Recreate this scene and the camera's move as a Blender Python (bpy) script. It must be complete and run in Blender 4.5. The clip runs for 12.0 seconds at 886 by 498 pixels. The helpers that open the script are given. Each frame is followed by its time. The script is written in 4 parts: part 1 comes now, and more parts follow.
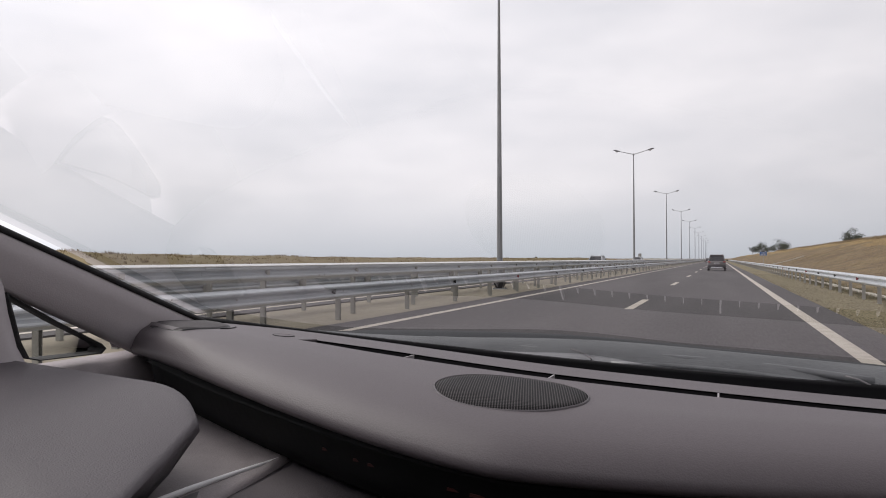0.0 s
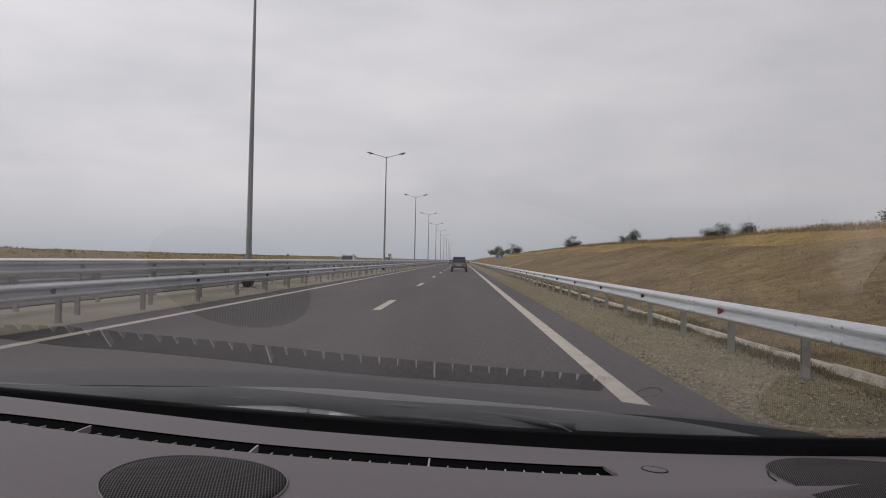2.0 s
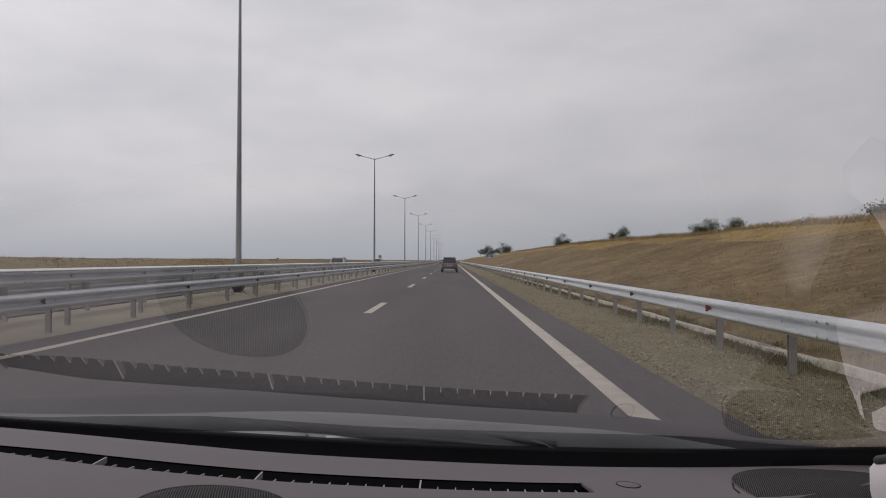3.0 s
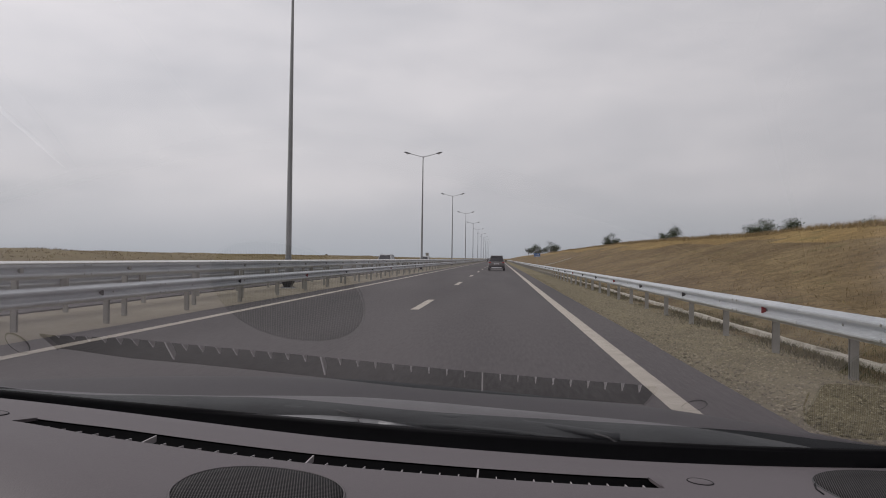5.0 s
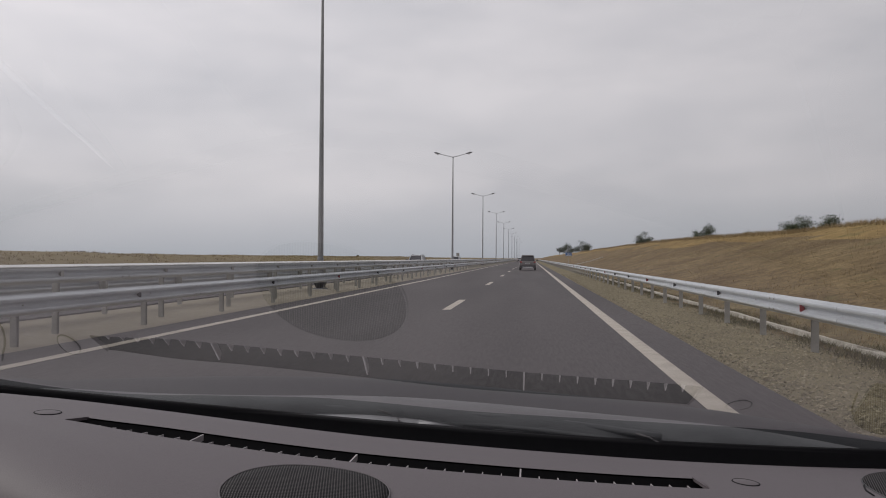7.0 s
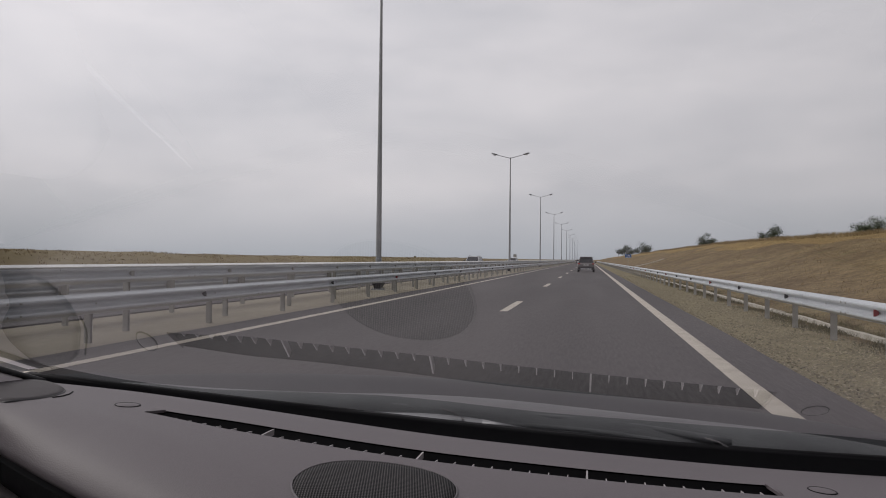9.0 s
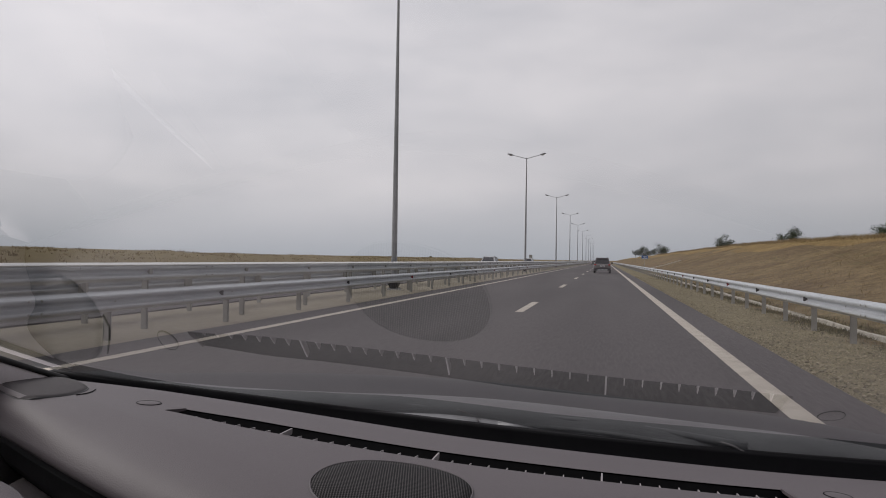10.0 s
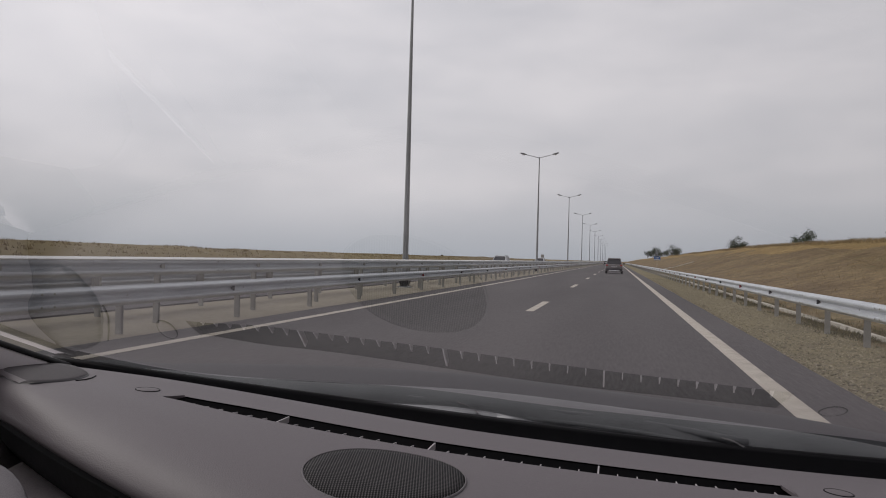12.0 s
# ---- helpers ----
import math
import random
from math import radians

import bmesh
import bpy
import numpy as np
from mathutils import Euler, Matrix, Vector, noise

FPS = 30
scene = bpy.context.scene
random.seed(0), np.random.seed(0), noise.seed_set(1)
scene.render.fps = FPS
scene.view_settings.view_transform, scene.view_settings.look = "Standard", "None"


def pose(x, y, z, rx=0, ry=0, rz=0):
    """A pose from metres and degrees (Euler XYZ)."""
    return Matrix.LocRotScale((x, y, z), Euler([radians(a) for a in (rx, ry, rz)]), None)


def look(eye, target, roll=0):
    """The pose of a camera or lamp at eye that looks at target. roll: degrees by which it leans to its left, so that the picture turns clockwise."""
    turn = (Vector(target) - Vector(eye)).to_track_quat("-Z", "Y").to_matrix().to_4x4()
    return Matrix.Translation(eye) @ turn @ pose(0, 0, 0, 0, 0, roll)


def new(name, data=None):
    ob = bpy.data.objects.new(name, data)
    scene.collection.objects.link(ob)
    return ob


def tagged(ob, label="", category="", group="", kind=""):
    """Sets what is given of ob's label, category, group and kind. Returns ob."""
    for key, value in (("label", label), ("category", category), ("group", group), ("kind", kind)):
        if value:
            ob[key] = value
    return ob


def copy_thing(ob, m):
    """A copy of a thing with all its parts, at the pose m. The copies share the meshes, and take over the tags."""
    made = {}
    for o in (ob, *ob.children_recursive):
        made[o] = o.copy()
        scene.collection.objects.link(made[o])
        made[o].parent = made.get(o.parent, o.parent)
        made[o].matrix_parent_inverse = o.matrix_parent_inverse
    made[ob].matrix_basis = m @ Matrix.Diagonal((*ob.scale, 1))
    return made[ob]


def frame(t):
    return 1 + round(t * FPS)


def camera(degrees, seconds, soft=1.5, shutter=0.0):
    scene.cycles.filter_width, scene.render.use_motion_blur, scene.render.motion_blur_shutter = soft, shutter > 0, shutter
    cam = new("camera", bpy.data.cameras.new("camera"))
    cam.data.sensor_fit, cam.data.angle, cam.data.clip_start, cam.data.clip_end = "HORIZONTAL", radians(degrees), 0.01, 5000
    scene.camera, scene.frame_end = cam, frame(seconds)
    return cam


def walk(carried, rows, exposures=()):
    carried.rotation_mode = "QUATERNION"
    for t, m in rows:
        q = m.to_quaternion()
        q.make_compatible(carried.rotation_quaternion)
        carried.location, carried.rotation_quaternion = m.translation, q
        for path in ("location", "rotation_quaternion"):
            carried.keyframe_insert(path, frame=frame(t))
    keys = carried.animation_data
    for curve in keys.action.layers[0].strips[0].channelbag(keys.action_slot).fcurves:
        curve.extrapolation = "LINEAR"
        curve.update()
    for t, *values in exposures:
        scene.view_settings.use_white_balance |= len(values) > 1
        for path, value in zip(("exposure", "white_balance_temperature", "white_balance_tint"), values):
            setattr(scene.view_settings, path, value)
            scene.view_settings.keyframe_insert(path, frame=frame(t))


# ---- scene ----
# ---- camera and walk ----
cam = camera(62.58, 12.0, soft=1.0)
ROWS = [
    (0, pose(-0.0103, -0.0736, 1.2174, 90.824, 0.138, 20.819)),
    (0.5, pose(0.0142, -0.0578, 1.2551, 90.807, -0.532, 13.445)),
    (1, pose(0.0191, -0.0583, 1.2762, 91.013, -0.946, 6.525)),
    (1.5, pose(0.024, -0.0078, 1.2754, 90.754, -1.49, 2.506)),
    (2, pose(0.0171, 0.0091, 1.2801, 90.855, -1.227, 1.53)),
    (2.5, pose(0.0189, -0.038, 1.3153, 90.93, -1.295, 0.855)),
    (3, pose(0.0229, -0.0579, 1.3224, 90.885, -0.121, 0.767)),
    (5, pose(0.0072, -0.015, 1.2995, 90.709, -0.83, 4.462)),
    (5.5, pose(0.0031, -0.0198, 1.304, 90.68, -0.697, 4.823)),
    (6, pose(-0.0026, -0.0279, 1.3117, 90.618, -0.387, 5.229)),
    (6.5, pose(-0.0039, -0.0119, 1.2832, 90.654, -0.082, 5.765)),
    (7, pose(-0.0033, -0.0197, 1.2995, 90.693, -0.381, 6.873)),
    (9, pose(-0.0126, -0.0251, 1.2979, 90.753, -0.574, 11.343)),
    (9.5, pose(-0.0091, -0.0253, 1.2985, 90.714, -0.718, 12.046)),
    (10, pose(-0.0123, -0.0334, 1.3008, 90.745, -0.9, 12.564)),
    (10.5, pose(-0.0187, -0.0271, 1.2908, 90.804, -0.933, 12.915)),
    (11, pose(-0.0152, -0.0277, 1.2854, 90.755, -0.942, 13.285)),
    (11.5, pose(-0.0157, -0.03, 1.2864, 90.724, -1.184, 13.296)),
    (12, pose(0.0011, -0.0256, 1.2908, 90.617, -1.581, 13.47)),
]

STOPS = [(0.0, 0.43), (0.5, 0.24), (1.0, 0.13), (1.5, 0.09), (2.0, 0.04), (2.5, 0.0), (12.0, -0.01)]
walk(cam, ROWS, [(t, stops, 6565, 11.0) for t, stops in STOPS])

# ---- world and sun ----
SUN_ELEVATION, SUN_ROTATION = radians(42), radians(276)
world = bpy.data.worlds.new("overcast_sky")
scene.world = world
world.use_nodes = True
wn, wl = world.node_tree.nodes, world.node_tree.links
wn.clear()
w_out = wn.new("ShaderNodeOutputWorld")
w_bg = wn.new("ShaderNodeBackground")
w_sky = wn.new("ShaderNodeTexSky")
w_sky.sky_type, w_sky.sun_disc = "NISHITA", False
w_sky.sun_elevation, w_sky.sun_rotation = SUN_ELEVATION, SUN_ROTATION
w_sky.air_density, w_sky.dust_density = 1.2, 3.0
w_scale = wn.new("ShaderNodeVectorMath")
w_scale.operation = "SCALE"
w_scale.inputs["Scale"].default_value = 0.10
wl.new(w_sky.outputs[0], w_scale.inputs[0])
w_tc = wn.new("ShaderNodeTexCoord")
w_map = wn.new("ShaderNodeMapping")
w_map.inputs["Scale"].default_value = (1.6, 1.6, 5.0)
wl.new(w_tc.outputs["Generated"], w_map.inputs[0])
w_noise = wn.new("ShaderNodeTexNoise")
w_noise.inputs["Scale"].default_value = 1.5
w_noise.inputs["Detail"].default_value = 7.0
w_noise.inputs["Roughness"].default_value = 0.57
wl.new(w_map.outputs[0], w_noise.inputs["Vector"])
w_ramp = wn.new("ShaderNodeValToRGB")
w_ramp.color_ramp.elements[0].position, w_ramp.color_ramp.elements[0].color = 0.30, (0.600, 0.590, 0.632, 1)
w_ramp.color_ramp.elements[1].position, w_ramp.color_ramp.elements[1].color = 0.66, (0.802, 0.767, 0.797, 1)
wl.new(w_noise.outputs[0], w_ramp.inputs[0])
w_sep = wn.new("ShaderNodeSeparateXYZ")
wl.new(w_tc.outputs["Generated"], w_sep.inputs[0])
w_hz = wn.new("ShaderNodeMapRange")
w_hz.inputs["From Min"].default_value, w_hz.inputs["From Max"].default_value = 0.0, 0.10
wl.new(w_sep.outputs[2], w_hz.inputs["Value"])
w_hmix = wn.new("ShaderNodeMix")
w_hmix.data_type = "RGBA"
w_hmix.inputs[6].default_value = (0.50, 0.525, 0.580, 1)
wl.new(w_hz.outputs[0], w_hmix.inputs[0])
wl.new(w_ramp.outputs[0], w_hmix.inputs[7])
w_mix = wn.new("ShaderNodeMix")
w_mix.data_type = "RGBA"
w_mix.inputs[0].default_value = 0.95
wl.new(w_scale.outputs[0], w_mix.inputs[6])
wl.new(w_hmix.outputs[2], w_mix.inputs[7])
wl.new(w_mix.outputs[2], w_bg.inputs["Color"])
# the cloud is thinner and brighter towards -x
w_side = wn.new("ShaderNodeMapRange")
w_side.inputs["From Min"].default_value, w_side.inputs["From Max"].default_value = -0.7, 0.9
w_side.inputs["To Min"].default_value, w_side.inputs["To Max"].default_value = 1.24, 0.74
wl.new(w_sep.outputs[0], w_side.inputs["Value"])
# and brightest round the veiled sun
w_dot = wn.new("ShaderNodeVectorMath")
w_dot.operation = "DOT_PRODUCT"
w_dot.inputs[1].default_value = (math.cos(SUN_ELEVATION) * math.sin(SUN_ROTATION), math.cos(SUN_ELEVATION) * math.cos(SUN_ROTATION), math.sin(SUN_ELEVATION))
wl.new(w_tc.outputs["Generated"], w_dot.inputs[0])
w_low = wn.new("ShaderNodeMapRange")
w_low.interpolation_type = "SMOOTHSTEP"
w_low.inputs["From Min"].default_value, w_low.inputs["From Max"].default_value = 0.74, 1.0
w_low.inputs["To Min"].default_value, w_low.inputs["To Max"].default_value = 0.0, 0.9
wl.new(w_dot.outputs["Value"], w_low.inputs["Value"])
w_sum = wn.new("ShaderNodeMath")
wl.new(w_side.outputs[0], w_sum.inputs[0])
wl.new(w_low.outputs[0], w_sum.inputs[1])
wl.new(w_sum.outputs[0], w_bg.inputs["Strength"])
wl.new(w_bg.outputs[0], w_out.inputs[0])

sun = new("sun", bpy.data.lights.new("sun", "SUN"))
sun.data.energy, sun.data.angle, sun.data.color = 1.25, radians(30), (1.0, 0.96, 0.9)
sun.matrix_world = look((0, 0, 60), (-60 * math.sin(SUN_ROTATION) / math.tan(SUN_ELEVATION), -60 * math.cos(SUN_ROTATION) / math.tan(SUN_ELEVATION), 0))


# ---- materials ----
def mat(name, dark, light, rough=0.7, metal=0.0, scale=8.0, fine=90.0, fine_mix=0.35, bump=0.2, bump_scale=None,
        stretch=(1, 1, 1), contrast=(0.3, 0.7), island=0.0, spec=0.5):
    """A node material: two colours mixed by a coarse and a fine noise, with fine relief."""
    m = bpy.data.materials.new(name)
    m.use_nodes = True
    n, l = m.node_tree.nodes, m.node_tree.links
    b = n["Principled BSDF"]
    tc = n.new("ShaderNodeTexCoord")
    mp = n.new("ShaderNodeMapping")
    mp.inputs["Scale"].default_value = stretch
    l.new(tc.outputs["Object"], mp.inputs[0])
    a = n.new("ShaderNodeTexNoise")
    a.inputs["Scale"].default_value, a.inputs["Detail"].default_value = scale, 5
    f = n.new("ShaderNodeTexNoise")
    f.inputs["Scale"].default_value, f.inputs["Detail"].default_value = fine, 3
    l.new(mp.outputs[0], a.inputs["Vector"])
    l.new(mp.outputs[0], f.inputs["Vector"])
    mx = n.new("ShaderNodeMix")
    mx.inputs[0].default_value = fine_mix
    l.new(a.outputs[0], mx.inputs[2])
    l.new(f.outputs[0], mx.inputs[3])
    src = mx.outputs[0]
    if island:
        g = n.new("ShaderNodeNewGeometry")
        m2 = n.new("ShaderNodeMix")
        m2.inputs[0].default_value = island
        l.new(src, m2.inputs[2])
        l.new(g.outputs["Random Per Island"], m2.inputs[3])
        src = m2.outputs[0]
    r = n.new("ShaderNodeValToRGB")
    r.color_ramp.elements[0].position, r.color_ramp.elements[0].color = contrast[0], (*dark, 1)
    r.color_ramp.elements[1].position, r.color_ramp.elements[1].color = contrast[1], (*light, 1)
    l.new(src, r.inputs[0])
    l.new(r.outputs[0], b.inputs["Base Color"])
    b.inputs["Metallic"].default_value = metal
    b.inputs["Specular IOR Level"].default_value = spec
    rr = n.new("ShaderNodeMapRange")
    rr.inputs["To Min"].default_value, rr.inputs["To Max"].default_value = max(0.02, rough - 0.08), min(1, rough + 0.08)
    l.new(a.outputs[0], rr.inputs["Value"])
    l.new(rr.outputs[0], b.inputs["Roughness"])
    if bump:
        bp = n.new("ShaderNodeBump")
        bp.inputs["Strength"].default_value, bp.inputs["Distance"].default_value = bump, 0.01
        if bump_scale:
            q = n.new("ShaderNodeTexNoise")
            q.inputs["Scale"].default_value, q.inputs["Detail"].default_value = bump_scale, 4
            l.new(tc.outputs["Object"], q.inputs["Vector"])
            l.new(q.outputs[0], bp.inputs["Height"])
        else:
            l.new(f.outputs[0], bp.inputs["Height"])
        l.new(bp.outputs[0], b.inputs["Normal"])
    return m


def emitter(name, colour, strength):
    m = bpy.data.materials.new(name)
    m.use_nodes = True
    b = m.node_tree.nodes["Principled BSDF"]
    b.inputs["Base Color"].default_value = (0.02, 0.01, 0.01, 1)
    b.inputs["Emission Color"].default_value = (*colour, 1)
    b.inputs["Emission Strength"].default_value = strength
    return m


def pane_glass(name, ior, tint):
    """A thin pane: clear, with the mirror image that its gloss gives."""
    m = bpy.data.materials.new(name)
    m.use_nodes = True
    n, l = m.node_tree.nodes, m.node_tree.links
    n.clear()
    out = n.new("ShaderNodeOutputMaterial")
    t = n.new("ShaderNodeBsdfTransparent")
    t.inputs[0].default_value = (*tint, 1)
    g = n.new("ShaderNodeBsdfGlossy")
    g.inputs["Roughness"].default_value = 0.0
    fr = n.new("ShaderNodeFresnel")
    fr.inputs[0].default_value = ior
    mx = n.new("ShaderNodeMixShader")
    l.new(fr.outputs[0], mx.inputs[0])
    l.new(t.outputs[0], mx.inputs[1])
    l.new(g.outputs[0], mx.inputs[2])
    l.new(mx.outputs[0], out.inputs[0])
    return m


M_ASPHALT = mat("asphalt", (0.0440, 0.0392, 0.0405), (0.0855, 0.0770, 0.0785), 0.85, scale=0.5, fine=26, fine_mix=0.42, bump=0.5, bump_scale=120, stretch=(1, 0.10, 1), contrast=(0.40, 0.60), spec=0.45)
M_PAINT = mat("road_paint", (0.30, 0.262, 0.215), (0.53, 0.482, 0.415), 0.7, scale=3, fine=70, bump=0.2, contrast=(0.25, 0.6))
M_GRAVEL = mat("gravel", (0.120, 0.102, 0.062), (0.285, 0.245, 0.150), 0.95, scale=0.8, fine=80, fine_mix=0.55, bump=0.7, bump_scale=100, contrast=(0.34, 0.66), spec=0.1)
M_STONE = mat("gravel_stone", (0.150, 0.130, 0.082), (0.37, 0.327, 0.225), 0.9, scale=3, fine=60, bump=0.2, island=0.75, contrast=(0.2, 0.85), spec=0.2)
M_SAND = mat("median_sand", (0.195, 0.172, 0.130), (0.320, 0.288, 0.228), 0.95, scale=0.5, fine=14, fine_mix=0.35, bump=0.5, bump_scale=30, stretch=(1, 0.4, 1), spec=0.2)
M_FIELD = mat("field_grass_ground", (0.15, 0.122, 0.068), (0.255, 0.208, 0.118), 0.95, scale=0.08, fine=2.0, bump=0.5, bump_scale=4, spec=0.05)
M_STRAW = mat("dry_grass_blade", (0.19, 0.142, 0.080), (0.33, 0.25, 0.138), 0.9, scale=0.2, fine=4, bump=0, island=0.55, contrast=(0.25, 0.75), spec=0.1)
M_WEED = mat("green_weed", (0.058, 0.058, 0.024), (0.165, 0.150, 0.066), 0.8, scale=1.0, fine=6, bump=0, island=0.6, spec=0.2)
M_SCRUB = mat("dry_scrub", (0.15, 0.118, 0.062), (0.27, 0.212, 0.112), 0.85, scale=1.0, fine=6, bump=0, island=0.6, spec=0.1)
M_CONCRETE = mat("concrete", (0.27, 0.25, 0.20), (0.72, 0.68, 0.59), 0.9, scale=3, fine=22, bump=0.3, spec=0.2)
M_STEEL = mat("galvanised_steel", (0.42, 0.442, 0.468), (0.64, 0.667, 0.695), 0.5, 0.4, scale=2.5, fine=30, bump=0.05, stretch=(1, 0.25, 1))
# the sky's sheen on the steel cap is put into this near-white colour
M_ZINC_SHEEN = mat("zinc_sky_sheen", (0.74, 0.74, 0.74), (0.86, 0.86, 0.86), 0.45, 0.1, scale=1.5, fine=20, bump=0, stretch=(1, 0.2, 1))
M_POST = mat("galvanised_post", (0.265, 0.262, 0.240), (0.41, 0.405, 0.375), 0.6, 0.3, scale=3, fine=30, bump=0.05)
M_POLE = mat("lamp_pole_steel", (0.20, 0.205, 0.21), (0.31, 0.315, 0.32), 0.5, 0.3, scale=1.2, fine=20, bump=0.05)
M_LAMPHEAD = mat("lamp_head_grey", (0.10, 0.10, 0.105), (0.16, 0.16, 0.165), 0.5, 0.1, bump=0)
M_LAMPGLASS = mat("lamp_bowl", (0.55, 0.56, 0.58), (0.7, 0.7, 0.72), 0.2, bump=0)
M_RED = mat("red_reflector", (0.22, 0.012, 0.015), (0.30, 0.02, 0.02), 0.35, scale=20, bump=0)
M_BARK = mat("bark", (0.05, 0.04, 0.03), (0.11, 0.09, 0.07), 0.9, scale=3, fine=20, bump=0.4)
M_LEAF = mat("leaves", (0.020, 0.030, 0.016), (0.070, 0.085, 0.040), 0.75, scale=0.6, fine=3, bump=0, island=0.5, spec=0.2)
M_DASH = mat("dashboard_plastic", (0.076, 0.064, 0.070), (0.094, 0.081, 0.088), 0.58, scale=5, fine=420, fine_mix=0.5, bump=0.10, bump_scale=650, spec=0.42)
M_HOODPLASTIC = mat("binnacle_plastic", (0.078, 0.069, 0.075), (0.098, 0.088, 0.095), 0.6, scale=5, fine=420, fine_mix=0.5, bump=0.2, bump_scale=650, spec=0.4)
M_LEATHER = mat("grained_plastic", (0.20, 0.178, 0.184), (0.28, 0.252, 0.258), 0.6, scale=40, fine=420, fine_mix=0.4, bump=0.2, bump_scale=600, spec=0.4)
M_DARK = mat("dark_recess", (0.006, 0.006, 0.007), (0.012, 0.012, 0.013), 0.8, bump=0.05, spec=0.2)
M_TRIMDARK = mat("dark_trim", (0.018, 0.018, 0.020), (0.032, 0.032, 0.035), 0.5, bump=0.05)
M_SILVER = mat("satin_silver_trim", (0.72, 0.72, 0.73), (0.82, 0.82, 0.83), 0.4, 0.1, bump=0)
M_FIN = mat("vent_fin_plastic", (0.22, 0.205, 0.21), (0.30, 0.28, 0.29), 0.5, bump=0)
M_PILLAR = mat("pillar_cloth", (0.42, 0.390, 0.405), (0.48, 0.448, 0.463), 0.85, scale=6, fine=300, bump=0.06, bump_scale=500, spec=0.2)
M_FRIT = mat("black_frit", (0.003, 0.003, 0.004), (0.006, 0.006, 0.007), 0.7, bump=0, spec=0.1)
M_BONNET = mat("dark_blue_car_paint", (0.018, 0.020, 0.023), (0.030, 0.032, 0.036), 0.62, scale=3, bump=0, spec=0.22)
M_COVER = mat("speaker_cover_plastic", (0.040, 0.035, 0.038), (0.052, 0.046, 0.049), 0.75, scale=8, fine=500, fine_mix=0.6, bump=0.2, bump_scale=900, spec=0.3)
# dusty plastic, lightened further to stand in for reflected haze on the glass
M_SCUTTLE = mat("hazed_dusty_plastic", (0.145, 0.148, 0.155), (0.220, 0.224, 0.232), 0.7, scale=9, fine=120, bump=0.1, stretch=(1, 3, 1), spec=0.3)
M_RUBBER = mat("black_rubber", (0.010, 0.010, 0.011), (0.022, 0.022, 0.024), 0.75, scale=20, bump=0.1)
M_WIPER = mat("wiper_arm_grey", (0.150, 0.153, 0.160), (0.210, 0.214, 0.222), 0.5, scale=30, bump=0)
M_CABIN = mat("cabin_lining", (0.10, 0.097, 0.097), (0.14, 0.136, 0.136), 0.9, scale=10, bump=0.1, spec=0.1)
M_DIGIT = emitter("red_display_digit", (0.8, 0.06, 0.03), 0.0045)
M_GLASS = pane_glass("windscreen_glass", 1.84, (0.95, 0.97, 0.97))
M_SIDEGLASS = pane_glass("side_window_glass", 1.45, (0.95, 0.97, 0.96))
M_CARGLASS = mat("dark_car_glass", (0.015, 0.017, 0.02), (0.03, 0.033, 0.037), 0.08, bump=0, scale=2)
M_TAIL = mat("tail_light_red", (0.34, 0.018, 0.018), (0.48, 0.03, 0.025), 0.2, bump=0)
M_PLATE = mat("number_plate", (0.6, 0.6, 0.6), (0.7, 0.7, 0.7), 0.4, bump=0)
M_CHROME = mat("chrome", (0.6, 0.6, 0.61), (0.7, 0.7, 0.71), 0.2, 1.0, bump=0)
M_SIGNBLUE = mat("sign_blue", (0.012, 0.085, 0.26), (0.02, 0.11, 0.32), 0.5, scale=2, bump=0)
M_SIGNWHITE = mat("sign_white", (0.65, 0.66, 0.68), (0.75, 0.76, 0.78), 0.5, bump=0)


def smudge(m, colour, scale, low, high, stretch):
    """Adds sparse pale smudges to a material."""
    n, l = m.node_tree.nodes, m.node_tree.links
    b = n["Principled BSDF"]
    base = b.inputs["Base Color"].links[0].from_socket
    tc, mp, a = n.new("ShaderNodeTexCoord"), n.new("ShaderNodeMapping"), n.new("ShaderNodeTexNoise")
    mp.inputs["Scale"].default_value = stretch
    l.new(tc.outputs["Object"], mp.inputs[0])
    a.inputs["Scale"].default_value, a.inputs["Detail"].default_value, a.inputs["Roughness"].default_value = scale, 6, 0.65
    l.new(mp.outputs[0], a.inputs["Vector"])
    r = n.new("ShaderNodeMapRange")
    r.inputs["From Min"].default_value, r.inputs["From Max"].default_value = low, high
    l.new(a.outputs[0], r.inputs["Value"])
    x = n.new("ShaderNodeMix")
    x.data_type = "RGBA"
    l.new(r.outputs[0], x.inputs[0])
    l.new(base, x.inputs[6])
    x.inputs[7].default_value = (*colour, 1)
    l.new(x.outputs[2], b.inputs["Base Color"])


smudge(M_ASPHALT, (0.105, 0.098, 0.092), 1.1, 0.67, 0.80, (1.0, 0.5, 1.0))
smudge(M_STEEL, (0.28, 0.265, 0.235), 2.0, 0.60, 0.85, (1.0, 0.3, 2.0))


def car_paint(name, colour):
    return mat(name, tuple(c * 0.9 for c in colour), colour, 0.3, 0.25, scale=2, bump=0)


